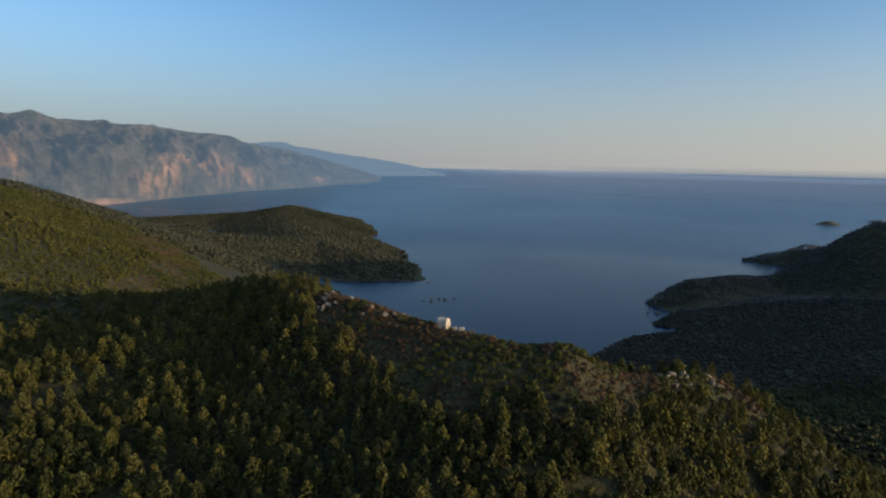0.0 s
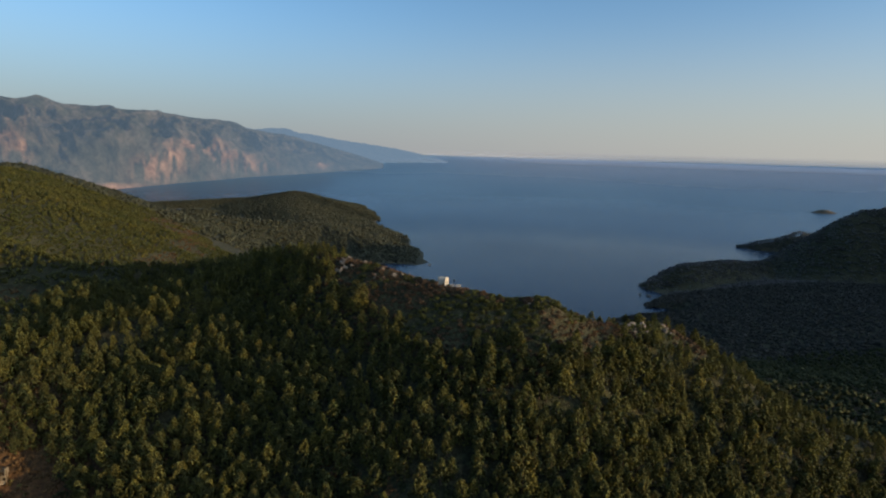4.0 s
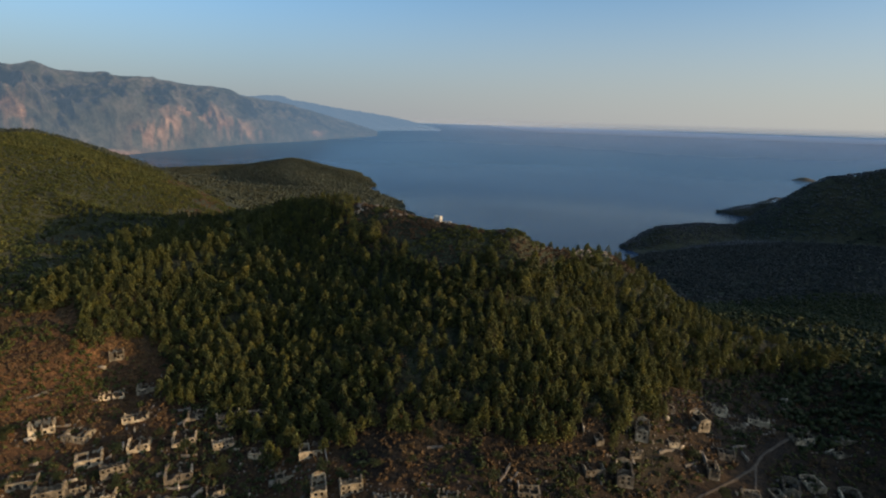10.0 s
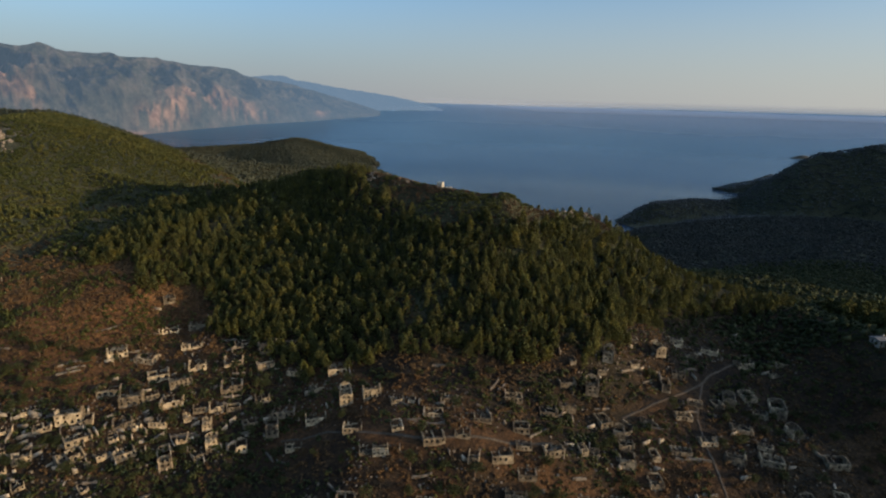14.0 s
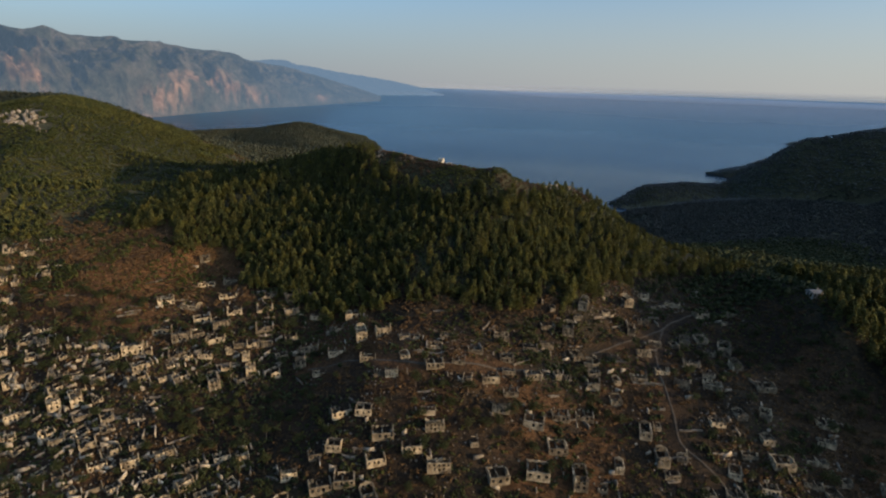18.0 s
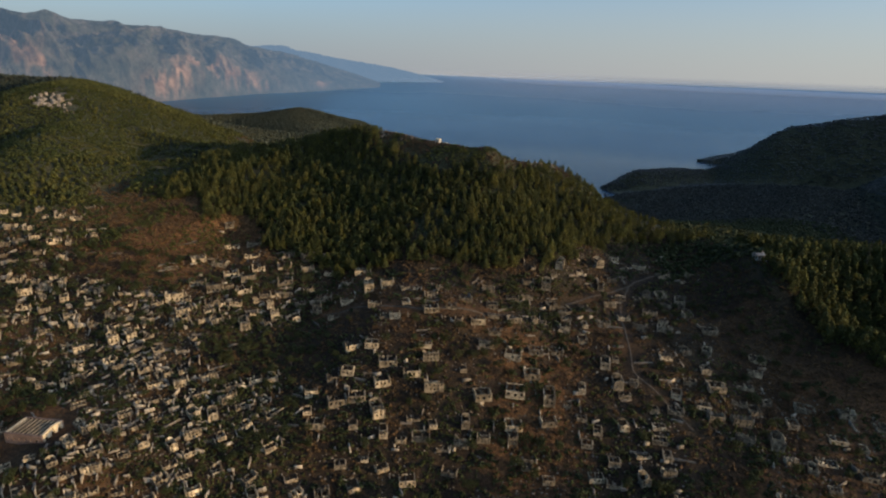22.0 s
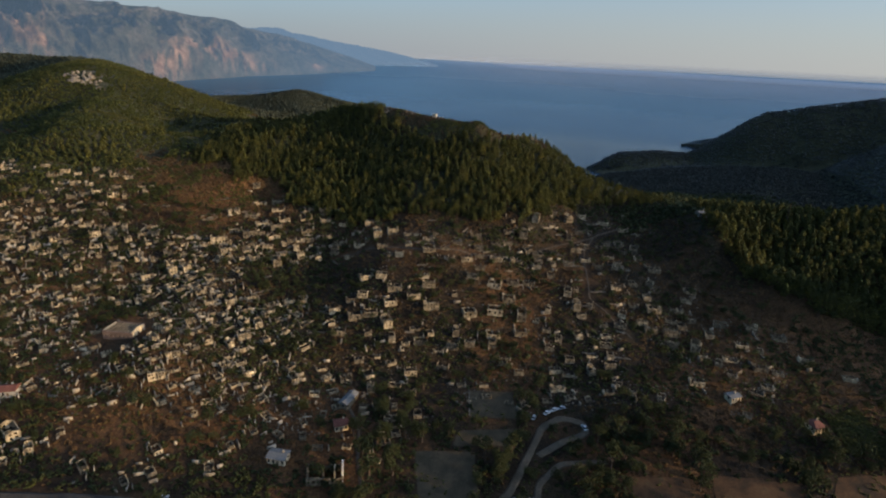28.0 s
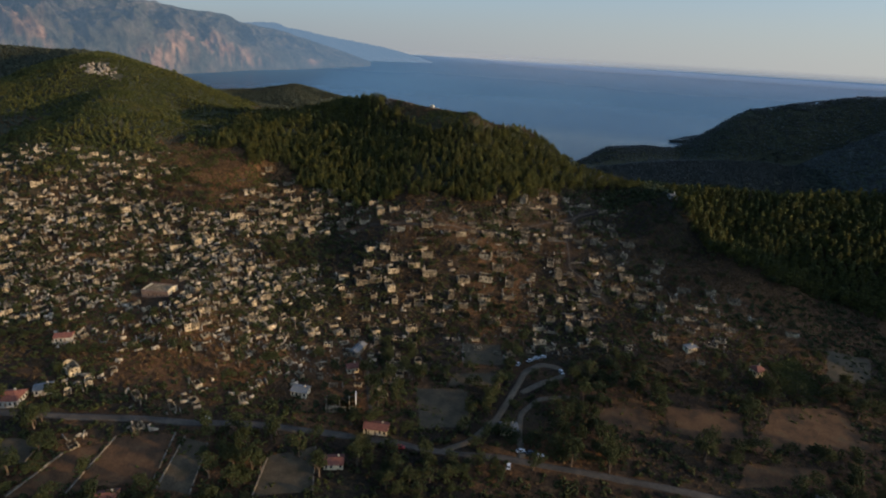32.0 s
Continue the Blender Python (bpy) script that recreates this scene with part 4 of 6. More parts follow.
for n, i in enumerate(first):
    s = rng.uniform(0.72, 1.12) * size[i]
    m = Matrix.Translation((px[i], py[i], ground_z(px[i], py[i]) - 0.15)) @ Matrix.Rotation(rng.uniform(0, 6.28), 4, "Z") @ Matrix.Diagonal((s, s, s * rng.uniform(0.85, 1.15), 1))
    if n < 6:
        models[n].matrix_world = m
    else:
        tree = copy_thing(models[n % 6], m)
        tree.matrix_basis = m
spread("pine_wood", "dense dark green pine wood covering the hill", "pine wood", PINES, px[rest], py[rest], rng.uniform(0.68, 1.12, len(rest)) * size[rest], M_pine, rng)

gx, gy = scatter(rng, 185, 400, -60, 150, 4.9)
in_grove = (crest(gx, gy, *HILLS[13]) > 66 + 6 * fbm(gx, gy, 25, 3, 64)) & (gx > np.interp(gy, [-40, -20, 0, 15, 46, 60, 90], [256, 238, 217, 206, 200, 203, 200]) + 4 * fbm(gx, gy, 9, 2, 88)) & (np.hypot(gx - 204, gy - 73) > 8) & ((gy < 78) | (gx > 228))
gx, gy = gx[in_grove], gy[in_grove]
spread("pine_grove", "tall green pines on the spur beside the village", "pine grove", GROVE_PINES, gx, gy, rng.uniform(1.05, 1.5, len(gx)), M_pine, rng)

# scrub among the pines and on the bare crest
bx, by = scatter(rng, -210, 230, 60, 300, 1.9)
bz = height(bx, by)
top = (crest_gap(bx, by) < np.where(bx > 52, 9, 28)) & (bx > -90) & (bx < 100) & (bz > 118)
bx, by = bx[top], by[top]
brown = fbm(bx, by, 10, 4, 65) > -0.12
spread("crest_scrub", "low olive-green scrub on the open hilltop", "scrub", FINE_BUSHES, bx[~brown], by[~brown], rng.uniform(0.45, 0.95, (~brown).sum()), M_maquis, rng)
spread("crest_dry_scrub", "low rusty brown scrub on the open hilltop", "scrub", FINE_BUSHES, bx[brown], by[brown], rng.uniform(0.4, 0.85, brown.sum()), M_heath, rng)

# scrub over the rust-red spur
sx, sy = scatter(rng, -245, -110, 70, 190, 2.5)
ok = (np.exp(-((sx + 185) / 48) ** 2 - ((sy - 108) / 58) ** 2) > 0.25) & far_from_houses(sx, sy, 3.6) & (rng.uniform(0, 1, len(sx)) < 0.75 + 0.5 * fbm(sx, sy, 15, 3, 85))
sx, sy = sx[ok], sy[ok]
rusty = fbm(sx, sy, 12, 3, 86) > -0.05
spread("spur_dry_scrub", "rusty brown scrub on the bare spur", "scrub", BUSHES, sx[rusty], sy[rusty], rng.uniform(0.4, 0.95, rusty.sum()), M_dry, rng)
spread("spur_green_scrub", "olive-green scrub on the bare spur", "scrub", BUSHES, sx[~rusty], sy[~rusty], rng.uniform(0.5, 1.2, (~rusty).sum()), M_maquis, rng)

# the ridge to the east with its mixed wood
wx, wy = scatter(rng, -760, -110, 60, 760, 4.2)
wz = height(wx, wy)
wooded = (wz > 98 + 6 * fbm(wx, wy, 40, 3, 66)) & ~((wx > -200) & (wz > 104) & (wy - np.interp(wx, [-330, -175, -93, -40], [335, 290, 245, 188]) < 28)) & ~(np.exp(-((wx + 172) / 30) ** 2 - ((wy - 92) / 38) ** 2) > 0.4) & far_from_houses(wx, wy, 5)
wooded &= (np.hypot(wx + 417, wy - 352) > 17 + 9 * fbm(wx, wy, 18, 2, 67)) & (np.hypot(wx + 385, wy - 330) > 9)
wx, wy = wx[wooded], wy[wooded]
is_pine = fbm(wx, wy, 55, 4, 68) > -0.1 + 0.5 * (height(wx, wy) < 125)
spread("ridge_pines", "mixed pines on the sunlit ridge", "wood", THIN_PINES, wx[is_pine], wy[is_pine], rng.uniform(0.55, 0.95, is_pine.sum()), M_pine, rng)
low = ~is_pine & (height(wx, wy) < 128) & (fbm(wx, wy, 20, 3, 83) > -0.05)
green = ~is_pine & ~low
spread("ridge_maquis", "yellow-green maquis on the sunlit ridge", "scrub", BUSHES, wx[green], wy[green], rng.uniform(0.9, 1.7, green.sum()), M_maquis, rng)
spread("ridge_dry_scrub", "rusty scrub on the lower slopes of the ridge", "scrub", BUSHES, wx[low], wy[low], rng.uniform(0.5, 1.2, low.sum()), M_dry, rng)

# farther headlands
fx, fy = scatter(rng, -1300, -60, 480, 2250, 11)
fz = height(fx, fy)
far_ok = (fz > 1.0) & ((fy > 700) | (fx > -140))
fx, fy = fx[far_ok], fy[far_ok]
spread("cape_maquis", "maquis on the capes by the bay, greyed to imitate haze", "scrub", FAR_BUSHES, fx, fy, rng.uniform(2.4, 4.4, len(fx)), M_cape, rng, 0.5, rng.uniform(0.7, 1.0, len(fx)))
fx, fy = scatter(rng, 180, 1350, 120, 1500, 6.6)
fz = height(fx, fy)
far_ok = (fz > 0.8) & (rng.uniform(0, 1, len(fx)) > 0.05 + 0.2 * (fbm(fx, fy, 90, 3, 69) > 0.3)) & (fx < 300 + 0.95 * (fy + 100))
fx, fy = fx[far_ok], fy[far_ok]
near = (fx < 480) & (fy < 420)
fx, fy = fx[~near], fy[~near]
low = (height(fx, fy) < 62 + 6 * fbm(fx, fy, 60, 3, 89)) & (fy < 820)
# headland takes the haze-pale leaves, the low cove ground a darker tone
for name, label, pick, leaves in (("headland_maquis", "maquis on the shaded headland across the cove, paled to imitate haze", ~low, M_hazed_maquis), ("cove_maquis", "dark maquis on the low ground by the cove", low, M_cove)):
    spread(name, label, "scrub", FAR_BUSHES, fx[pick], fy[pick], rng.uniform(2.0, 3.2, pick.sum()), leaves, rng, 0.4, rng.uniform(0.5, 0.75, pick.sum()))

mx, my = scatter(rng, 150, 520, 82, 440, 5.0)
mz = height(mx, my)
ok = (mz > 4) & (hill_crest(mx, my) < mz - 3) & ~((mx > 226) & (my < 150))
spread("valley_maquis", "dark maquis in the shaded valley behind the hill", "scrub", FAR_BUSHES, mx[ok], my[ok], rng.uniform(1.2, 2.2, ok.sum()), M_leaf, rng)

# scrub between the ruins and over the valley floor
vx, vy = scatter(rng, -380, 290, -240, 125, 3.1)
vz = height(vx, vy)
dense = 0.66 + 0.5 * fbm(vx, vy, 34, 4, 73) + 0.25 * np.exp(-((vx + 92) / 22) ** 2) - 0.12 * (vz < 55) + 0.4 * step(80, 98, hill_crest(vx, vy)) + 0.15 * (vx < -70)
ok = (rng.uniform(0, 1, len(vx)) < dense) & clear_ground(vx, vy) & far_from_houses(vx, vy, 3.2) & (hill_crest(vx, vy) < 112) & ~((vx > np.interp(vy, [-40, -20, 0, 15, 46, 60, 90], [256, 238, 217, 206, 200, 203, 200])) & (vy > -30))
vx, vy, vz = vx[ok], vy[ok], vz[ok]
dryness = fbm(vx, vy, 14, 4, 74) + 0.2 * (vz > 70) - 0.3 * (vx < -60) - 0.45 * (vz < 52) + 1.1 * np.exp(-((vx + 115) / 75) ** 2 - ((vy + 108) / 34) ** 2) + 0.35 * np.exp(-((vx - 170) / 80) ** 2 - ((vy + 140) / 50) ** 2) - 0.35 * step(80, 98, hill_crest(vx, vy)) + 0.9 * np.exp(-((vx + 160) / 45) ** 2 - ((vy - 95) / 50) ** 2)
dry = dryness > 0.08
spread("village_green_scrub", "dark green shrubs between the ruined houses", "shrubs", BUSHES, vx[~dry], vy[~dry], rng.uniform(0.5, 1.35, (~dry).sum()), M_leaf, rng)
spread("village_dry_scrub", "rusty dry brush between the ruined houses", "shrubs", BUSHES, vx[dry], vy[dry], rng.uniform(0.4, 1.0, dry.sum()), M_dry, rng)

# knee-high brush, tufts and loose stones over all the slopes round the ruins
TUFTS = [bush_crown(260 + k, 1.05, 0.75, 4) for k in range(6)]
ux, uy = scatter(rng, -360, 290, -235, 130, 2.0)
ok = (clear_ground(ux, uy) | (on_field(ux, uy) & (fbm(ux, uy, 9, 3, 87) > 0.12))) & far_from_houses(ux, uy, 3.2) & (hill_crest(ux, uy) < 112) & (rng.uniform(0, 1, len(ux)) < 0.62 + 0.5 * fbm(ux, uy, 18, 3, 77) - 0.4 * (height(ux, uy) < 53))
ux, uy = ux[ok], uy[ok]
pale = fbm(ux, uy, 24, 3, 78) > 0.0
spread("rusty_brush", "knee-high rusty brush over the slopes", "brush", TUFTS, ux[pale], uy[pale], rng.uniform(0.5, 1.2, pale.sum()), M_dry, rng)
spread("green_brush", "knee-high olive-green brush over the slopes", "brush", TUFTS, ux[~pale], uy[~pale], rng.uniform(0.5, 1.2, (~pale).sum()), M_maquis, rng)
STONES = [(np.array([(-1, -0.7, -0.4), (0.9, -0.8, -0.4), (1, 0.8, -0.4), (-0.8, 0.7, -0.4), (-0.7, -0.5, 0.5), (0.6, -0.6, 0.6), (0.7, 0.5, 0.45), (-0.5, 0.6, 0.55)]) * q, np.array([(4, 5, 6, 7), (0, 1, 5, 4), (1, 2, 6, 5), (2, 3, 7, 6), (3, 0, 4, 7)])) for q in (0.35, 0.5)]
qx, qy = scatter(rng, -350, 220, -110, 105, 2.0)
ok = (rng.uniform(0, 1, len(qx)) < 0.4 + 0.6 * fbm(qx, qy, 30, 3, 79)) & ~far_from_houses(qx, qy, 9.0) & clear_ground(qx, qy)
spread("loose_stones", "fallen stones strewn between the ruined walls", "stones", STONES, qx[ok], qy[ok], rng.uniform(0.5, 1.4, ok.sum()), M_rubble, rng, 0.0)

# single broad-leaved trees in the village and on the plain


def leafy_tree(k):
    tree = thing("olive_tree", "dark green broad-leaved tree on the valley floor", "tree", group="trees of the valley")
    part("trunk", mesh_of("trunk", *stick([(0, 0, -0.4), (0.08, 0, 1.0), (0.02, 0.06, 2.4)], [0.3, 0.22, 0.13])), M_bark, tree)
    for n in range(3):
        a = 2.1 * n + k
        part("limb", mesh_of("limb", *stick([(0.05, 0.02, 1.6), (0.7 * math.cos(a), 0.7 * math.sin(a), 2.7), (1.3 * math.cos(a), 1.3 * math.sin(a), 3.8)], [0.12, 0.08, 0.03], 5)), M_bark, tree)
    part("crown", mesh_of("crown", *leafy_crown(300 + k)), M_leaf, tree)
    return tree


tx, ty = scatter(rng, -330, 290, -260, 70, 7.0)
tz = height(tx, ty)
chance = np.where(tz < 56, 0.3 + 1.7 * np.clip(fbm(tx, ty, 38, 3, 75), -0.3, 0.6), 0.26 + 0.5 * np.clip(fbm(tx, ty, 50, 3, 76), 0, 1) + 0.3 * np.exp(-((tx + 75) / 32) ** 2) + 0.2 * (tx < -100)) + 0.3 * np.exp(-((tx - 95) / 28) ** 2 - ((ty + 150) / 30) ** 2) + 0.3 * np.exp(-((tx + 55) / 22) ** 2 - ((ty + 105) / 22) ** 2)
ok = (rng.uniform(0, 1, len(tx)) < chance) & clear_ground(tx, ty) & far_from_houses(tx, ty, 3.9)
tx, ty = tx[ok], ty[ok]
order = np.argsort(rng.uniform(0, 1, len(tx)))
tree_models = [leafy_tree(k) for k in range(5)]
GROVES = [(-32, -110), (-26, -124), (-21, -95), (-17, -115), (-22, -134), (-13, -130), (-8, -109), (-33, -149), (-23, -149), (0, -112), (40, -122), (35, -128), (51, -81), (82, -111), (92, -108), (83, -128), (83, -163), (84, -172), (83, -148), (66, -152), (60, -166), (67, -172), (90, -169), (119, -137), (122, -127), (128, -165), (129, -168), (162, -113), (144, -127), (105, -113), (113, -117), (177, -108), (224, -136), (226, -125), (186, -166), (-84, -160), (-77, -169), (-81, -176), (-70, -181), (-53, -171), (-42, -182), (-9, -178), (-66, -158), (-96, -161), (-175, -160), (-171, -162)]
for n, (x, y) in enumerate(GROVES):
    for k in range(2):
        x, y, s = x + 3.5 * k * math.cos(n), y + 3.5 * k * math.sin(n), rng.uniform(1.3, 2.0) - 0.4 * k
        m = Matrix.Translation((x, y, ground_z(x, y) - 0.1)) @ Matrix.Rotation(rng.uniform(0, 6.28), 4, "Z") @ Matrix.Diagonal((s, s, s * rng.uniform(0.95, 1.4), 1))
        copy_thing(tree_models[(n + k) % 5], m).matrix_basis = m
for n, i in enumerate(order[:285]):
    s = rng.uniform(0.8, 1.9) if tz[ok][i] < 56 else rng.uniform(0.65, 1.25)
    m = Matrix.Translation((tx[i], ty[i], ground_z(tx[i], ty[i]) - 0.1)) @ Matrix.Rotation(rng.uniform(0, 6.28), 4, "Z") @ Matrix.Diagonal((s, s, s * rng.uniform(0.85, 1.2), 1))
    if n < 5:
        tree_models[n].matrix_world = m
    else:
        copy_thing(tree_models[n % 5], m).matrix_basis = m
more = order[285:]
if len(more):
    spread("valley_trees", "more dark green trees on the valley floor", "trees", [leafy_crown(340 + k, 2.6, 0.4) for k in range(4)], tx[more], ty[more], np.where(tz[ok][more] < 56, rng.uniform(0.8, 1.8, len(more)), rng.uniform(0.65, 1.2, len(more))), M_leaf, rng)


# ==== rocks ====


def boulder(bm, centre, size, seed):
    made = bmesh.ops.create_icosphere(bm, subdivisions=2, radius=1.0)["verts"]
    turn = Euler((seed * 1.3, seed * 2.1, seed * 0.7)).to_matrix()
    for v in made:
        n = 0.75 + 0.5 * noise.noise(v.co * 1.4 + Vector((seed * 7.1, seed, -seed))) + 0.25 * noise.noise(v.co * 3.7 + Vector((seed, seed * 3, 5)))
        v.co = turn @ Vector((v.co.x * size[0] * n, v.co.y * size[1] * n, v.co.z * size[2] * n)) + Vector(centre)


def rock_outcrop(x, y, reach, count, big, seed, label):
    r = random.Random(seed)
    rock = thing("rock_outcrop", label, "rocks", Matrix.Translation((x, y, ground_z(x, y))), "rocky outcrops")
    for k in range(count):
        bm = bmesh.new()
        a, d = r.uniform(0, 6.28), reach * math.sqrt(r.random())
        ox, oy = d * math.cos(a), d * math.sin(a) * 0.7
        s = big * r.uniform(0.35, 1.0)
        boulder(bm, (ox, oy, ground_z(x + ox, y + oy) - ground_z(x, y) + 0.2 * s), (s, s * r.uniform(0.6, 1), s * r.uniform(0.5, 0.9)), seed + k * 0.37)
        part("boulder", bm, M_rock, rock)


for k, (x, y, reach, count, big) in enumerate([(-417, 346, 20, 26, 5.0), (-395, 334, 12, 12, 3.4), (-380, 322, 8, 7, 2.0), (-440, 300, 8, 6, 2.2), (-40, 187, 9, 12, 1.9), (-22, 174, 8, 9, 1.6), (72, 154, 6, 12, 1.7), (82, 157, 6, 12, 1.9), (-62, 205, 7, 7, 1.5), (30, 148, 6, 5, 1.0)]):
    rock_outcrop(x, y, reach, count, big, 500 + 20 * k, "pale grey limestone boulders breaking through the scrub")
for k, (x, y, s) in enumerate([(-20, 872, 7), (-8, 882, 5), (4, 878, 6), (18, 886, 4), (-34, 866, 4), (335, 815, 6), (322, 820, 4), (215, 655, 4), (-30, 1015, 6)]):
    bm = bmesh.new()
    boulder(bm, (0, 0, 0), (s, s * 0.7, s * 0.45), 900 + k)
    sea_rock = part("sea_rock", bm, M_rock, None)
    sea_rock.location = (x, y, 0)
    tagged(sea_rock, "small dark rock awash in the cove", "rock", "rocks in the cove")


# ==== islands far out ====


def island(x, y, rx, ry, tall, seed, label):
    a, q = np.meshgrid(np.linspace(0, 2 * np.pi, 40), np.linspace(0, 1, 12))
    edge = 1 + 0.25 * fbm(np.cos(a) * 3, np.sin(a) * 3, 2, 3, seed)
    X, Y = x + rx * q * edge * np.cos(a), y + ry * q * edge * np.sin(a)
    Z = tall * np.clip(1 - q ** 1.7, 0, 1) * (1 + 0.5 * fbm(X, Y, 30, 3, seed)) - 1.5 * q
    X, Y, Z = drawn_in(X, Y, Z)
    i = (np.arange(11)[:, None] * 40 + np.arange(39)[None, :]).ravel()
    me = smooth(mesh_of("island", np.stack([X.ravel(), Y.ravel(), Z.ravel()], 1), np.stack([i, i + 1, i + 41, i + 40], 1)))
    me.materials.append(M_isle)
    return tagged(new("island", me), label, "island", kind="structure")


M_isle = two_scale("island_scrub", [(0.3, (0.05, 0.05, 0.035)), (0.7, (0.13, 0.115, 0.085))], 25, 4, 0.95, 0.4)
island(1776, 2541, 60, 40, 14, 3, "low dark islet out at sea")
island(2170, 2760, 60, 40, 9, 4, "flat rock farther out at sea")


# ==== ruined houses ====
# overgrown rubble, darkened to imitate the shade inside roofless houses
M_heap_and_shade = two_scale("overgrown_rubble_and_shade", [(0.35, (0.022, 0.024, 0.011)), (0.5, (0.045, 0.035, 0.02)), (0.7, (0.1, 0.083, 0.06))], 1.6, 0.3, 0.95, 0.5)


def box(bm, x0, x1, y0, y1, z0, z1):
    v = [bm.verts.new((x, y, z)) for z in (z0, z1) for x, y in ((x0, y0), (x1, y0), (x1, y1), (x0, y1))]
    for f in ((0, 3, 2, 1), (4, 5, 6, 7), (0, 1, 5, 4), (1, 2, 6, 5), (2, 3, 7, 6), (3, 0, 4, 7)):
        bm.faces.new([v[i] for i in f])
    return v


def ruined_wall(length, tall, openings, r, broken=0.25, gable=0.0, thick=0.55, base=-1.6):
    """A roofless wall along x from 0, in one piece, with real openings (x0, x1, z0, z1) and a worn top."""
    cuts = sorted({0.0, length, *[c for o in openings for c in o[:2]], *np.arange(0.9, length - 0.3, 0.9).tolist()})
    levels = sorted({z for o in openings for z in o[2:]})
    drop, quads = 0.0, {}
    for a, b in zip(cuts, cuts[1:]):
        if b - a < 0.05:
            continue
        middle = (a + b) / 2
        drop = max(0.0, min(0.75 * tall, drop + r.uniform(-0.5, 0.5) * broken * tall * 0.8))
        top = tall + gable * (1 - abs(2 * middle / length - 1)) - drop - r.uniform(0, 0.15 if broken else 0.01)
        holes = [o for o in openings if o[0] - 0.01 <= a and b <= o[1] + 0.01]
        bounds = [base] + [z for z in levels if base < z < top - 0.35] + [top]
        for z0, z1 in zip(bounds, bounds[1:]):
            if any(o[2] <= z0 + 0.001 and z1 <= o[3] + 0.001 for o in holes) or any(z1 == top and o[3] >= top - 0.35 and z0 >= o[2] - 0.001 for o in holes):
                continue
            tilt = r.uniform(-0.16, 0.16) * min(1, broken * 5) if z1 == top else 0.0
            c = [(a, 0, z0), (b, 0, z0), (b, thick, z0), (a, thick, z0), (a, 0, z1 + tilt), (b, 0, z1 - tilt), (b, thick, z1 - tilt), (a, thick, z1 + tilt)]
            c = [tuple(round(q, 3) for q in p) for p in c]
            for f in ((0, 3, 2, 1), (4, 5, 6, 7), (0, 1, 5, 4), (1, 2, 6, 5), (2, 3, 7, 6), (3, 0, 4, 7)):
                face = tuple(c[k] for k in f)
                key = frozenset(face)
                if quads.pop(key, None) is None:
                    quads[key] = face
    bm, seen = bmesh.new(), {}
    for face in quads.values():
        bm.faces.new([seen[p] if p in seen else seen.setdefault(p, bm.verts.new(p)) for p in face])
    return bm


def openings_for(length, storeys, r, door=False):
    out, n = [], max(1, int(length / 1.85))
    for s in range(storeys):
        for k in range(n):
            if r.random() < 0.1:
                continue
            c = length * (k + 0.5) / n + r.uniform(-0.15, 0.15)
            if s == 0 and door and k == n // 2:
                out.append((c - 0.55, c + 0.55, 0.0, 2.1))
            else:
                out.append((c - 0.5, c + 0.5, 0.7 + 2.7 * s, 2.4 + 2.7 * s))
    return out


def ruin(seed, group="ruined houses", broken=False):
    r = random.Random(seed)
    w, d, storeys = r.uniform(7.0, 10.5), r.uniform(5.2, 6.6), r.choice((1, 1, 1, 1, 2))
    tall = 2.9 * storeys + r.uniform(0.2, 0.7)
    worn = r.choice((0.6, 0.8, 1.0)) if broken else r.choice((0.06, 0.12, 0.2, 0.45))
    house = thing("ruined_house", "roofless %s stone house with empty windows and worn %s walls" % ({1: "one-storey", 2: "two-storey"}[storeys], "broken" if worn > 0.3 else "plastered"), "ruined house", group=group)
    house["width"] = w
    gable = r.choice((0.0, 0.0, 1.4))
    front = part("front_wall", ruined_wall(w, tall, openings_for(w, storeys, r, True), r, worn), M_stone, house)
    front.location = (-w / 2, -d / 2, 0)
    back = part("back_wall", ruined_wall(w, tall * r.uniform(0.7, 1.05), openings_for(w, storeys, r), r, worn), M_stone, house)
    back.location = (-w / 2, d / 2 - 0.55, 0)
    for k, x in enumerate((-w / 2 + 0.56, w / 2 - 0.01)):
        side = part("side_wall", ruined_wall(d - 1.12, tall * r.uniform(0.8, 1.05), openings_for(d - 1.12, storeys, r)[:2 * storeys], r, worn * 0.8, gable), M_stone, house)
        side.matrix_basis = pose(x, -d / 2 + 0.56, 0, 0, 0, 90)
    if w > 7:
        inner = part("inner_wall", ruined_wall(d - 1.14, tall * r.uniform(0.4, 0.85), [(1.0, 2.0, 0.0, 2.0)], r, 0.4, 0, 0.4), M_stone, house)
        inner.matrix_basis = pose(r.uniform(-0.8, 0.8), -d / 2 + 0.57, 0, 0, 0, 90)
    nx, ny = 9, 7
    heap = [((w - 1.3) * (i / (nx - 1) - 0.5), (d - 1.3) * (j / (ny - 1) - 0.5), r.uniform(0.0, 0.75) * (0.5 + (i * j) % 3 / 2) - 0.05) for j in range(ny) for i in range(nx)]
    rubble = mesh_of("rubble", heap, [(j * nx + i, j * nx + i + 1, j * nx + nx + i + 1, j * nx + nx + i) for j in range(ny - 1) for i in range(nx - 1)])
    part("rubble", rubble, M_heap_and_shade, house, "fallen rubble inside")
    return house


def downhill(x, y):
    gx, gy = ground_z(x + 5, y) - ground_z(x - 5, y), ground_z(x, y + 5) - ground_z(x, y - 5)
    return math.degrees(math.atan2(-gx, gy)) * 0.55 if math.hypot(gx, gy) > 0.6 else 0.0


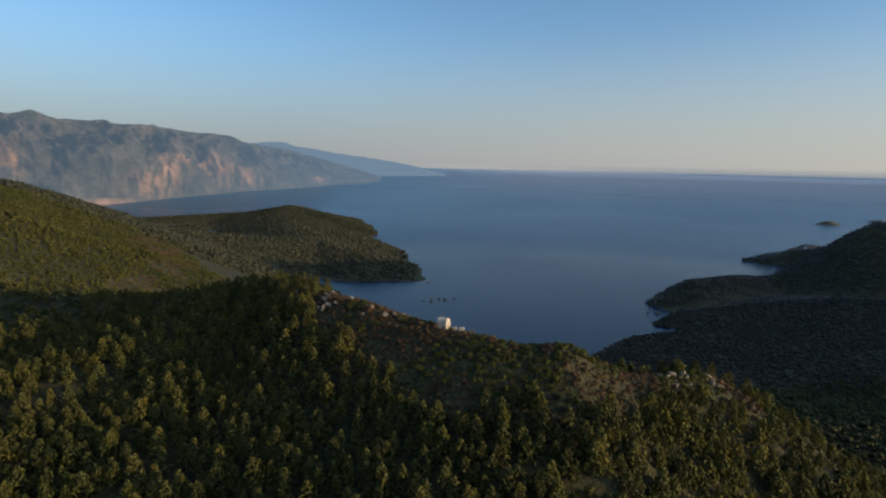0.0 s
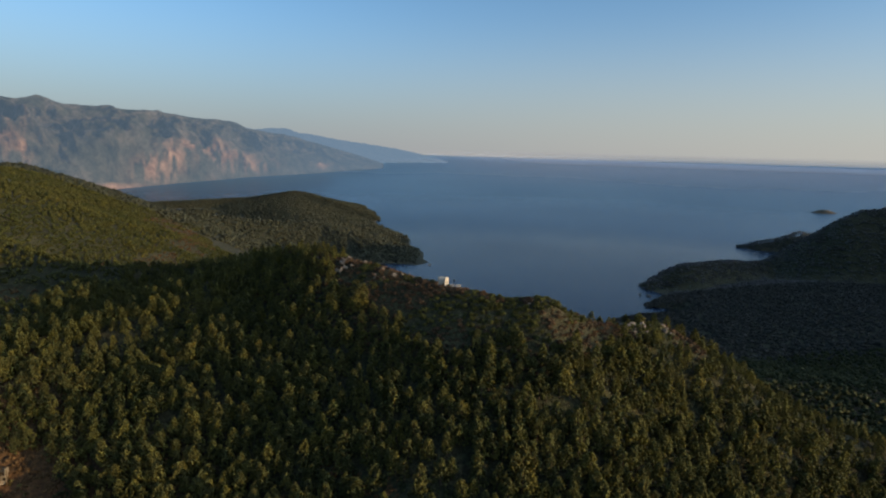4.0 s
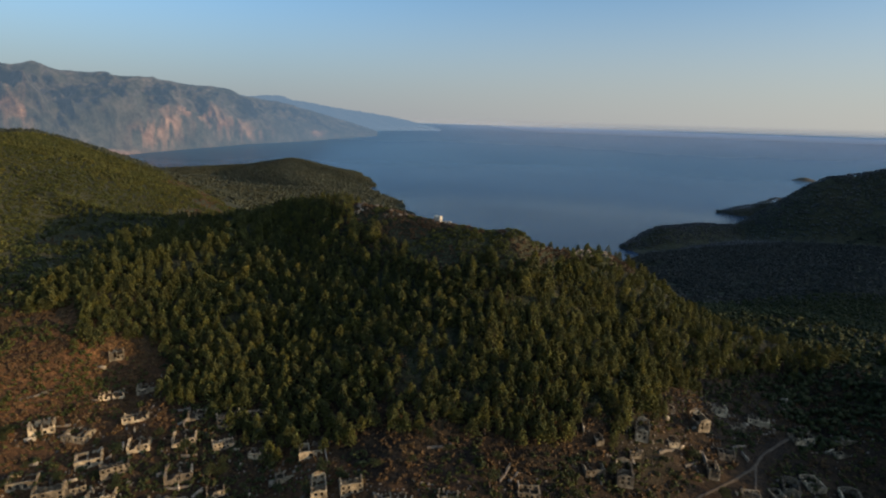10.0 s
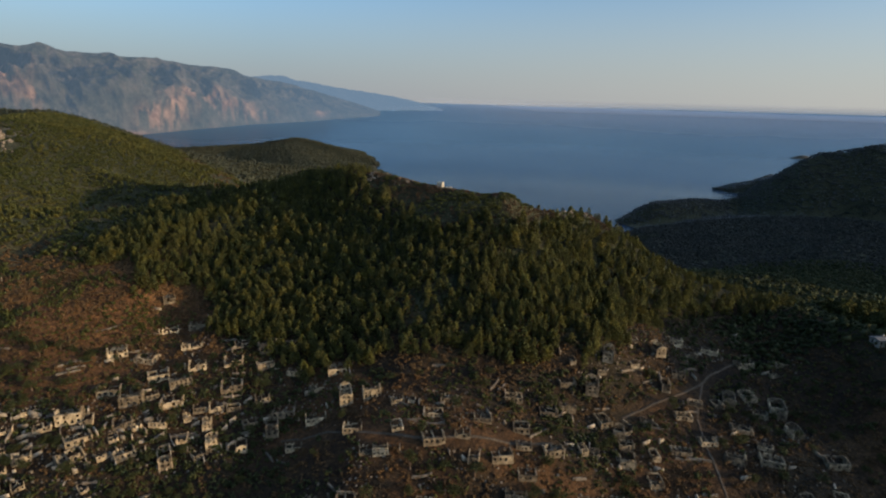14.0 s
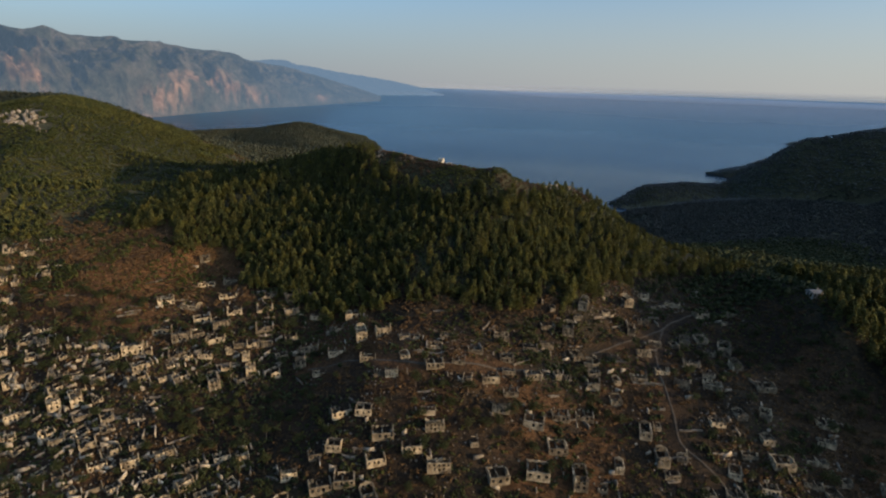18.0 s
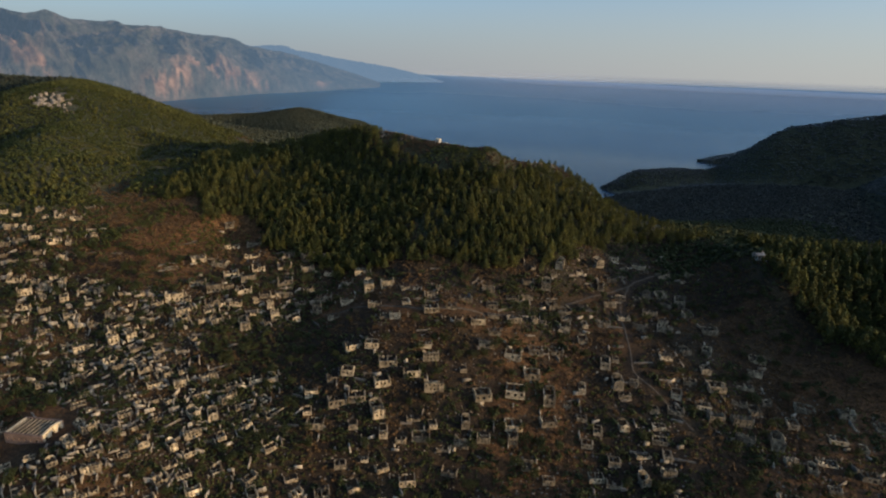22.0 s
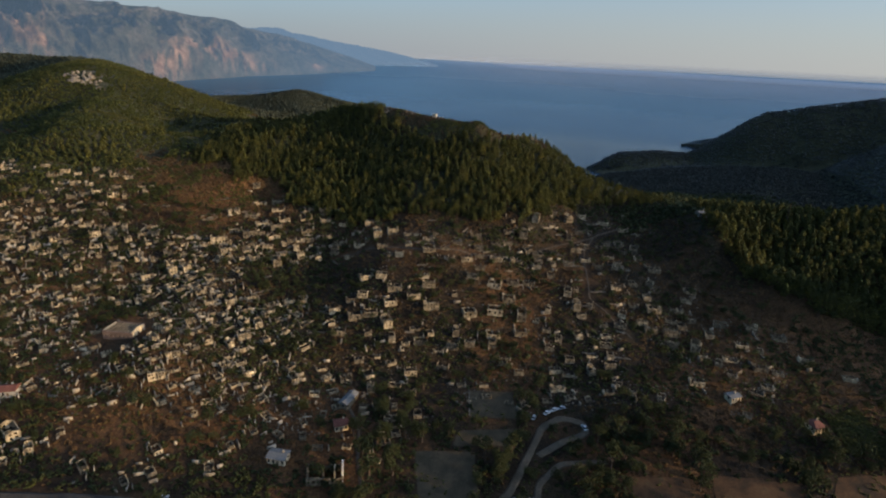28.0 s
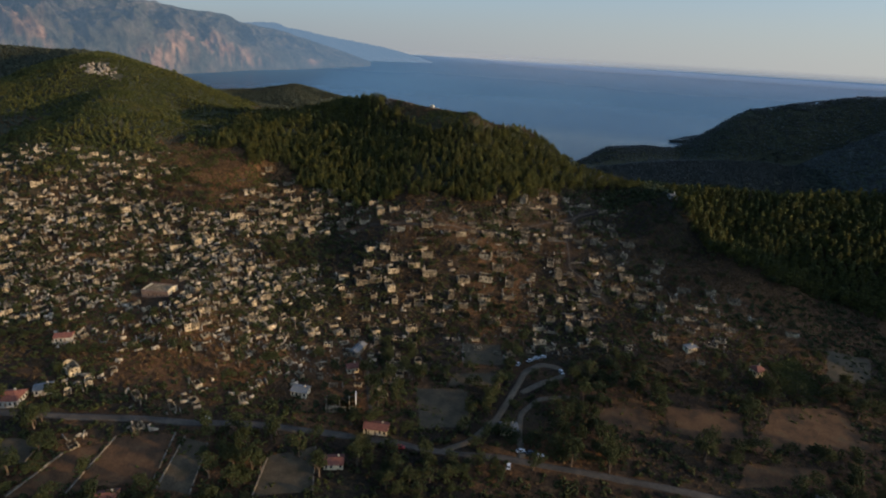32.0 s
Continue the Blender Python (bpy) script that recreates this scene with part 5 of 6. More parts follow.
def lie(x, y, r):
    """How a house is turned: the rows follow the bowl of the hillside."""
    steep_side = float(step(45, 5, y) * step(-45, -75, x))
    return float(np.interp(x, [-150, -80, 0, 60, 150], [25, 20, 3, -3, -15])) + 20 * steep_side + r.gauss(0, 8)


MODELS = [ruin(40 + k) for k in range(14)] + [ruin(70 + k, broken=True) for k in range(8)]
N = len(MODELS)
r = random.Random(3)
SINGLE = [(x, y, w) for x, y, w in FRONTS] + [(x, y, 0) for x, y in (HOUSE_SPOTS[len(FRONTS):] + INFILL)[:300 - len(FRONTS)]]
for n, (x, y, w) in enumerate(SINGLE):
    k = n if n < N else r.randrange(7, N) if x < -60 else r.randrange(16)
    turn = lie(x, y, r)
    if w:
        s = (0.88 if x < 60 else 0.78) * w / (MODELS[k]["width"] + 0.5)
        if s < 0.62:                     # a narrow front: the house shows its gable end
            turn, s = turn + 90, max(0.5, w / 7.4)
    else:
        s, turn = r.uniform(0.55, 0.9), turn + r.choice((0, 0, 0, 90))
    m = pose(x, y, ground_z(x, y) - 0.1, 0, 0, turn) @ Matrix.Diagonal((s, s, min(s, 1.0) * r.uniform(0.62, 0.84), 1))
    if n < N:
        MODELS[n].matrix_world = m
    else:
        copy_thing(MODELS[k], m).matrix_basis = m

# the rest of the close-packed ruins, past counting
packed = {"wall": ([], []), "rubble": ([], [])}
for x, y in (HOUSE_SPOTS + INFILL)[300:]:
    turn = lie(x, y, r) + r.gauss(0, 8) + r.choice((0, 0, 0, 90))
    s = r.uniform(0.5, 0.78)
    m = pose(x, y, ground_z(x, y) - 0.1, 0, 0, turn) @ Matrix.Diagonal((s, s, s * r.uniform(0.6, 0.85), 1))
    for child in MODELS[r.randrange(8, N)].children:
        me = child.data
        vs, fs = packed["rubble" if child.name.startswith("rubble") else "wall"]
        co = np.empty(len(me.vertices) * 3, np.float32)
        me.vertices.foreach_get("co", co)
        full = np.array(m @ child.matrix_basis)
        idx = np.empty(len(me.loops), np.int32)
        me.loops.foreach_get("vertex_index", idx)
        fs.append(idx.reshape(-1, 4) + sum(map(len, vs)))
        vs.append(co.reshape(-1, 3) @ full[:3, :3].T + full[:3, 3])
for key, name, label, mat in (("wall", "ruined_walls", "close-packed roofless stone walls of the abandoned quarter", M_quarter), ("rubble", "quarter_rubble", "overgrown rubble inside the close-packed ruins", M_heap_and_shade)):
    me = mesh_of(name, np.concatenate(packed[key][0]), np.concatenate(packed[key][1]))
    me.materials.append(mat)
    tagged(new(name, me), label, "ruins", kind="stuff")


# stumps and fragments of walls standing between the houses
def wall_fragments(per_house, seed):
    rng = np.random.default_rng(seed)
    packed = (ALL_SPOTS[:, 0] < -60) & (ALL_SPOTS[:, 1] < 40)
    spots = np.repeat(ALL_SPOTS, np.where(packed, per_house, 1), axis=0)
    n = len(spots)
    a, d = rng.uniform(0, 2 * np.pi, n), rng.uniform(3.4, 8.0, n)
    x, y = spots[:, 0] + d * np.cos(a), spots[:, 1] + d * np.sin(a)
    ok = clear_ground(x, y) & far_from_houses(x, y, 3.2)
    x, y = x[ok], y[ok]
    n = len(x)
    turn = np.radians(np.where(x < -60, 24, 8) + rng.normal(0, 14, n) + 90 * rng.integers(0, 2, n))
    long, thick = rng.uniform(0.5, 2.3, n), rng.uniform(0.18, 0.26, n)
    t0, t1 = rng.uniform(0.6, 3.4, n) * rng.uniform(0.4, 1, n), rng.uniform(0.3, 2.2, n)
    c, s = np.cos(turn), np.sin(turn)
    corners = []
    for sx, sy, top in ((-1, -1, 0), (1, -1, 0), (1, 1, 0), (-1, 1, 0), (-1, -1, 1), (1, -1, 1), (1, 1, 1), (-1, 1, 1)):
        u, v = sx * long, sy * thick
        px, py = x + u * c - v * s, y + u * s + v * c
        corners.append(np.stack([px, py, height(px, py) + (np.where(sx < 0, t0, t1) if top else -0.5)], 1))
    v = np.stack(corners, 1).reshape(-1, 3)
    f = np.array([(0, 3, 2, 1), (4, 5, 6, 7), (0, 1, 5, 4), (1, 2, 6, 5), (2, 3, 7, 6), (3, 0, 4, 7)])
    me = mesh_of("wall_fragments", v, (f[None] + 8 * np.arange(n)[:, None, None]).reshape(-1, 4))
    me.materials.append(M_fragment)
    return tagged(new("wall_fragments", me), "stumps of broken stone walls between the ruined houses", "ruins", kind="stuff")


wall_fragments(4, 15)


# ==== dry-stone terrace walls ====


def terrace_wall(x, y, length, seed):
    r = random.Random(seed)
    bm = bmesh.new()
    heading = math.radians(downhill(x, y) * 1.8)
    px, py = x, y
    pieces = max(3, int(length / 1.8))
    for k in range(pieces):
        heading += r.uniform(-0.12, 0.12)
        dx, dy = 1.8 * math.cos(heading), 1.8 * math.sin(heading)
        z0, z1 = ground_z(px, py), ground_z(px + dx, py + dy)
        nx, ny = -math.sin(heading) * 0.3, math.cos(heading) * 0.3
        t = r.uniform(0.55, 1.0)
        low = [(px - nx, py - ny, z0 - 0.5), (px + dx - nx, py + dy - ny, z1 - 0.5), (px + dx + nx, py + dy + ny, z1 - 0.5), (px + nx, py + ny, z0 - 0.5)]
        v = [bm.verts.new((a - x, b - y, c)) for a, b, c in low] + [bm.verts.new((a - x, b - y, c + 0.5 + t)) for a, b, c in low]
        for f in ((0, 3, 2, 1), (4, 5, 6, 7), (0, 1, 5, 4), (1, 2, 6, 5), (2, 3, 7, 6), (3, 0, 4, 7)):
            bm.faces.new([v[i] for i in f])
        px, py = px + dx, py + dy
    ob = part("terrace_wall", bm, M_rubble, None)
    ob.location = (x, y, 0)
    return tagged(ob, "low dry-stone terrace wall along the slope", "stone wall", "terrace walls")


r = random.Random(8)
made = 0
while made < 110:
    x, y = r.uniform(-330, 120), r.uniform(-70, 90)
    if ground_z(x, y) < 60 or ground_z(x, y) > 106:
        continue
    terrace_wall(x, y, r.uniform(5, 12), made)
    made += 1


def line_wall(a, b, tall=0.9, thick=0.5, seed=0):
    r = random.Random(seed)
    bm = bmesh.new()
    n = max(2, int(math.dist(a, b) / 1.5))
    ux, uy = (b[0] - a[0]) / n, (b[1] - a[1]) / n
    q = math.hypot(ux, uy)
    nx, ny = -uy / q * thick / 2, ux / q * thick / 2
    for k in range(n):
        if r.random() < 0.06:
            continue
        x, y = a[0] + ux * k, a[1] + uy * k
        z0, z1, t = ground_z(x, y), ground_z(x + ux, y + uy), tall * r.uniform(0.75, 1.1)
        low = [(x - nx, y - ny, z0 - 0.4), (x + ux - nx, y + uy - ny, z1 - 0.4), (x + ux + nx, y + uy + ny, z1 - 0.4), (x + nx, y + ny, z0 - 0.4)]
        v = [bm.verts.new(p) for p in low] + [bm.verts.new((p[0], p[1], p[2] + 0.4 + t)) for p in low]
        for f in ((0, 3, 2, 1), (4, 5, 6, 7), (0, 1, 5, 4), (1, 2, 6, 5), (2, 3, 7, 6), (3, 0, 4, 7)):
            bm.faces.new([v[i] for i in f])
    return tagged(part("field_wall", bm, M_rubble, None), "pale dry-stone wall between fields", "stone wall", "field walls")


# ==== roads, paths and fields ====


def lane(name, label, line, width, mat, lift=0.16):
    pts = []
    for (x0, y0), (x1, y1) in zip(line, line[1:]):
        n = max(1, int(math.hypot(x1 - x0, y1 - y0) / 1.5))
        pts += [(x0 + (x1 - x0) * k / n, y0 + (y1 - y0) * k / n) for k in range(n)]
    pts = np.array(pts + [line[-1]])
    for _ in range(4):
        pts[1:-1] = 0.25 * pts[:-2] + 0.5 * pts[1:-1] + 0.25 * pts[2:]
    d = np.gradient(pts, axis=0)
    nrm = np.stack([-d[:, 1], d[:, 0]], 1) / np.hypot(d[:, 0], d[:, 1])[:, None]
    wob = width / 2 * (1 + 0.18 * fbm(pts[:, 0], pts[:, 1], 9, 2, 81))
    rows = [pts + nrm * (wob * k)[:, None] for k in (-1, -0.5, 0, 0.5, 1)]
    v = np.concatenate([np.column_stack([q, height(q[:, 0], q[:, 1]) + lift]) for q in rows] + [np.column_stack([q, height(q[:, 0], q[:, 1]) - 0.4]) for q in (rows[0], rows[-1])])
    n = len(pts)
    f = []
    for a, b in ((0, 1), (1, 2), (2, 3), (3, 4), (5, 0), (4, 6)):
        i = np.arange(n - 1)
        f.append(np.stack([a * n + i, a * n + i + 1, b * n + i + 1, b * n + i], 1))
    me = smooth(mesh_of(name, v, np.concatenate(f)))
    me.materials.append(mat)
    return tagged(new(name, me), label, "road", kind="structure")


lane("road", "worn grey country road along the foot of the village", ROAD, 3.8, M_road, 0.2)
lane("road_loop", "pale dirt track looping to a parking place", TRACK_LOOP, 3.6, M_track)
lane("road_side", "pale dirt track between trees", TRACK_SIDE, 3.0, M_track, 0.14)
lane("path", "pale footpath through the upper ruins", PATH_RIGHT, 1.0, M_path)
lane("path", "pale footpath down through the ruins", PATH_DOWN, 0.9, M_path, 0.14)
lane("path", "stony footpath between the ruins", PATH_MIDDLE, 1.0, M_path)
lane("path", "lane from the village down to the road", PATH_LANE, 1.6, M_path, 0.15)


def field(kind, corners, seed):
    n = 14
    u, v = np.meshgrid(np.linspace(0, 1, n), np.linspace(0, 1, n))
    c = np.array(corners, float)
    x = (c[0, 0] * (1 - u) + c[3, 0] * u) * (1 - v) + (c[1, 0] * (1 - u) + c[2, 0] * u) * v
    y = (c[0, 1] * (1 - u) + c[3, 1] * u) * (1 - v) + (c[1, 1] * (1 - u) + c[2, 1] * u) * v
    x, y = x + 0.8 * fbm(x, y, 8, 2, seed), y + 0.8 * fbm(x, y, 8, 2, seed + 5)
    z = height(x, y) + 0.09 + 0.03 * np.sin(x * 9)
    i = (np.arange(n - 1)[:, None] * n + np.arange(n - 1)[None, :]).ravel()
    f = np.stack([i, i + 1, i + n + 1, i + n], 1)
    me = smooth(mesh_of("field", np.stack([x.ravel(), y.ravel(), z.ravel()], 1), f))
    me.materials.append(M_field if kind == "red" else M_stubble)
    return tagged(new("field", me), "ploughed red-brown field" if kind == "red" else "dry stubble field", "field", kind="structure")


for k, (kind, corners) in enumerate(FIELDS):
    field(kind, corners, 90 + k)
    if k in (0, 1, 2, 3, 6):
        line_wall(corners[0], corners[1], 0.8, 0.5, 60 + k)
    if k in (0, 2, 3, 4):
        line_wall(corners[2], corners[3], 0.7, 0.5, 80 + k)

# vineyard rows
vx, vy = [], []
for k in range(11):
    u = k / 10
    a = np.array(VINEYARD[0]) * (1 - u) + np.array(VINEYARD[3]) * u
    b = np.array(VINEYARD[1]) * (1 - u) + np.array(VINEYARD[2]) * u
    for t in np.linspace(0, 1, 22):
        vx.append(a[0] * (1 - t) + b[0] * t)
        vy.append(a[1] * (1 - t) + b[1] * t)
vx, vy = np.array(vx), np.array(vy)
field("dry", VINEYARD, 120)
gx, gy = scatter(np.random.default_rng(6), 236, 264, -106, -86, 4.6)
inside_orchard = inside(gx, gy, FIELDS[10][1])
spread("orchard", "small round orchard bushes on a bare field", "bushes", BUSHES, gx[inside_orchard], gy[inside_orchard], np.full(inside_orchard.sum(), 0.6), M_leaf, np.random.default_rng(7))
spread("vineyard", "rows of green vines in a small vineyard", "vines", BUSHES, vx, vy, np.full(len(vx), 0.75), M_maquis, np.random.default_rng(4))


# ==== standing houses, churches and sheds ====


def tiled_roof(w, d, rise, over=0.4, hip=0.0):
    bm = bmesh.new()
    x, y = w / 2 + over, d / 2 + over
    rx = x - hip
    top = [bm.verts.new(p) for p in ((-rx, 0, rise), (rx, 0, rise))]
    low = [bm.verts.new(p) for p in ((-x, -y, 0), (x, -y, 0), (x, y, 0), (-x, y, 0))]
    under = [bm.verts.new((v.co.x, v.co.y, -0.18)) for v in low]
    bm.faces.new((low[0], low[1], top[1], top[0]))
    bm.faces.new((low[2], low[3], top[0], top[1]))
    bm.faces.new((low[1], low[2], top[1]))
    bm.faces.new((low[3], low[0], top[0]))
    for a, b in ((0, 1), (1, 2), (2, 3), (3, 0)):
        bm.faces.new((under[a], under[b], low[b], low[a]))
    bm.faces.new(under[::-1])
    return bm


def standing_house(x, y, turn, w, d, tall, label, walls, roof, rise=1.5, hip=0.0, name="house", category="house"):
    house = thing(name, label, category, pose(x, y, ground_z(x, y), 0, 0, turn))
    r = random.Random(int(x * 7 + y))
    storeys = 2 if tall > 4.5 else 1
    for nm, length, m in (("front_wall", w, pose(-w / 2, -d / 2, 0)), ("back_wall", w, pose(-w / 2, d / 2 - 0.4, 0)), ("side_wall", d - 0.82, pose(-w / 2 + 0.41, -d / 2 + 0.41, 0, 0, 0, 90)), ("side_wall", d - 0.82, pose(w / 2 - 0.003, -d / 2 + 0.41, 0, 0, 0, 90))):
        holes = openings_for(length, storeys, r, nm == "front_wall")
        wall = part(nm, ruined_wall(length, tall, holes, random.Random(1), 0.0, 0.0, 0.4), walls, house)
        wall.matrix_basis = m
        for x0, x1, z0, z1 in holes:
            bm = bmesh.new()
            box(bm, x0, x1, 0.16, 0.22, z0, z1)
            part("door" if z0 == 0 else "window", bm, M_wood if z0 == 0 else M_glass, wall)
    top = part("roof", tiled_roof(w, d, rise, 0.45, hip), roof, house)
    top.location = (0, 0, tall + 0.02)
    bm = bmesh.new()
    box(bm, -0.3, 0.3, -0.3, 0.3, -0.5, 1.0)
    stack = part("chimney", bm, walls, house)
    stack.location = (w * 0.25, d * 0.15, tall + rise * 0.75)
    return house


standing_house(-193, -146, 8, 12, 9, 3.4, "house with a broad red tiled hip roof", M_plaster, M_tile, 2.4, 3.5)
standing_house(-119, -199, 12, 7, 6, 3.2, "small white house with a red tiled roof by the fields", M_plaster, M_tile, 1.5)
standing_house(-39, -104, 20, 6, 5, 3.2, "small house with a red tiled roof among trees", M_ochre, M_tile, 1.6)
standing_house(-21, -152, -8, 11, 6, 3.0, "low roadside house with a weathered red roof", M_ochre, M_tile, 1.4)
standing_house(-37, -175, 5, 8, 6, 2.8, "low farmhouse with a dull red roof", M_ochre, M_tile, 1.3)
standing_house(-195, -100, 15, 8, 6, 3.0, "small house with a red tiled roof on the slope", M_plaster, M_tile, 1.5)
standing_house(-62, -127, -10, 8, 6, 3.2, "house with a pale sheet-metal roof", M_ochre, M_metal, 0.9)
standing_house(-182, -138, 25, 7, 6, 3.0, "house with a grey sheet-metal roof", M_plaster, M_metal, 1.0)
standing_house(-38, -86, 68, 11, 4.5, 3.0, "long barn with a grey sheet roof", M_stone, M_metal, 1.2, 0.0, "barn", "barn")
standing_house(157, -86, 20, 6.5, 4.5, 2.6, "low ochre shed with a flat sheet roof", M_ochre, M_metal, 0.5, 0.0, "shed", "shed")
standing_house(163, -201, -5, 8, 6, 3.0, "white farmhouse beside a field", M_plaster, M_metal, 0.6)
standing_house(171, -189, 5, 7, 4, 2.6, "low white outbuilding beside a farmhouse", M_plaster, M_metal, 0.5, 0.0, "shed", "shed")
standing_house(42, -149, 0, 8, 6, 3.0, "house with a weathered grey roof beside the track", M_ochre, M_metal, 1.5)
standing_house(204, 74, 10, 7, 5, 3.0, "small white house at the edge of the pines", M_plaster, M_metal, 0.7)
standing_house(188, -104, 15, 6, 6, 3.0, "small farmhouse with a reddish tiled roof beside the vineyard", M_ochre, M_tile, 1.8, 2.0)


def big_ruin():
    r = random.Random(77)
    house = thing("ruined_mansion", "large roofless mansion with a tall pale gable wall", "ruined house", pose(-40, -136, ground_z(-40, -136), 0, 0, 8))
    for nm, length, tall, m in (("front_wall", 15, 4.2, pose(-7.5, -4, 0)), ("back_wall", 15, 4.6, pose(-7.5, 3.4, 0))):
        part(nm, ruined_wall(length, tall, openings_for(length, 1, r, True), r, 0.25), M_stone, house).matrix_basis = m
    for x, tall, g in ((-6.94, 4.0, 1.5), (-0.5, 3.5, 1.0), (4.2, 4.5, 1.5), (7.49, 6.4, 3.2)):
        part("cross_wall", ruined_wall(6.86, tall, openings_for(6.86, 2, r)[:3], r, 0.12, g), M_white if x > 7 else M_stone, house).matrix_basis = pose(x, -3.43, 0, 0, 0, 90)


def church():
    x, y = CHURCH
    ob = thing("church", "large ochre basilica with a ribbed vaulted roof and arched doors", "church", pose(x, y, ground_z(x, y) - 0.3, 0, 0, -6))
    w, d, tall = 16.5, 11.4, 4.5
    r = random.Random(5)
    holes = [(1.2 + 2.5 * k, 2.1 + 2.5 * k, 1.2, 2.6) for k in range(6)]
    # long walls take the stone painted dark for shade, the ends the lighter ochre
    for nm, length, hs, m, mat in (("long_wall", w, holes, pose(-w / 2, -d / 2, 0), M_shaded_wall), ("long_wall", w, holes, pose(-w / 2, d / 2 - 0.8, 0), M_shaded_wall),
                                   ("apse_wall", d - 1.62, [(4.4, 5.4, 1.2, 2.6)], pose(-w / 2 + 0.81, -d / 2 + 0.81, 0, 0, 0, 90), M_ochre),
                                   ("facade", d - 1.62, [(0.9, 2.3, 0, 2.6), (4.0, 5.8, 0, 3.0), (7.4, 8.8, 0, 2.6), (1.2, 2.0, 3.1, 3.9), (4.4, 5.4, 3.4, 4.3), (7.7, 8.5, 3.1, 3.9)], pose(w / 2 - 0.003, -d / 2 + 0.81, 0, 0, 0, 90), M_ochre)):
        part(nm, ruined_wall(length, tall, hs, random.Random(1), 0.0, 0.9 if nm == "facade" else 0.0, 0.8), mat, ob).matrix_basis = m
    bm = bmesh.new()
    box(bm, -w / 2 + 0.82, w / 2 - 0.82, -d / 2 + 0.82, d / 2 - 0.82, tall - 1.0, tall - 0.5)
    # dark deck imitates the shade in the gaps between the ribs
    part("roof", bm, M_heap_and_shade, ob)
    for k in range(8):
        bm = bmesh.new()
        cx = -w / 2 + 1.6 + 1.9 * k
        prof = [(math.cos(a) * 0.48, math.sin(a) * 0.5) for a in np.linspace(0, math.pi, 8)]
        rows = [[bm.verts.new((cx + px, yy, tall - 0.52 + pz)) for px, pz in prof] for yy in (-d / 2 + 0.9, d / 2 - 0.9)]
        for i in range(7):
            bm.faces.new((rows[0][i], rows[0][i + 1], rows[1][i + 1], rows[1][i]))
        bm.faces.new(rows[0][::-1])
        bm.faces.new(rows[1])
        part("vault", bm, M_vault, ob)


def chapel():
    x, y = -0.8, 165.0
    z = ground_z(x, y)
    ob = thing("chapel", "small whitewashed chapel on the hilltop", "chapel", pose(x, y, z - 0.2, 0, 0, -26) @ Matrix.Diagonal((0.7, 0.7, 0.85, 1)))
    for nm, length, hs, m in (("front_wall", 4.6, [(0.7, 1.3, 1.2, 2.2), (3.1, 3.7, 1.2, 2.2)], pose(-2.3, -2.2, 0)), ("back_wall", 4.6, [], pose(-2.3, 1.8, 0)), ("side_wall", 3.58, [], pose(-1.89, -1.79, 0, 0, 0, 90)), ("side_wall", 3.58, [(1.3, 2.2, 0, 2.1)], pose(2.297, -1.79, 0, 0, 0, 90))):
        part(nm, ruined_wall(length, 3.3, hs, random.Random(1), 0.0, 0, 0.4), M_old_lime, ob).matrix_basis = m
    bm = bmesh.new()
    prof = [(math.cos(a) * 2.0, math.sin(a) * 1.0) for a in np.linspace(0, math.pi, 12)]
    rows = [[bm.verts.new((xx, py, 3.2 + pz)) for py, pz in prof] for xx in (-2.1, 2.1)]
    for i in range(11):
        bm.faces.new((rows[0][i], rows[0][i + 1], rows[1][i + 1], rows[1][i]))
    bm.faces.new(rows[0][::-1])
    bm.faces.new(rows[1])
    part("vault", bm, M_old_lime, ob)
    for sx in (-2.1, 2.1):
        bm = bmesh.new()
        box(bm, sx - 0.25, sx + 0.25, -2.15, -1.65, 3.3, 4.2)
        part("corner_pier", bm, M_old_lime, ob)
    ruin_wall = part("ruined_porch", ruined_wall(4.0, 1.7, [(1.4, 2.2, 0.3, 1.3)], random.Random(6), 0.4), M_old_lime, None)
    ruin_wall.matrix_basis = pose(2.0, 163.4, ground_z(3.5, 163.2), 0, 0, -14)
    tagged(ruin_wall, "low broken whitewashed wall beside the chapel", "wall")


big_ruin()
church()
chapel()


def round_ruin(x, y):
    ob = thing("threshing_floor", "round stone enclosure with a worn rim", "stone circle", pose(x, y, ground_z(x, y)))
    for k in range(14):
        a = 2 * math.pi * k / 14
        bm = bmesh.new()
        box(bm, -1.0, 1.0, -0.35, 0.35, -1.4, random.Random(k).uniform(0.4, 1.3))
        part("stone_block", bm, M_stone, ob).matrix_basis = pose(4.4 * math.cos(a), 4.4 * math.sin(a), 0, 0, 0, math.degrees(a) + 90)


round_ruin(76, 40)


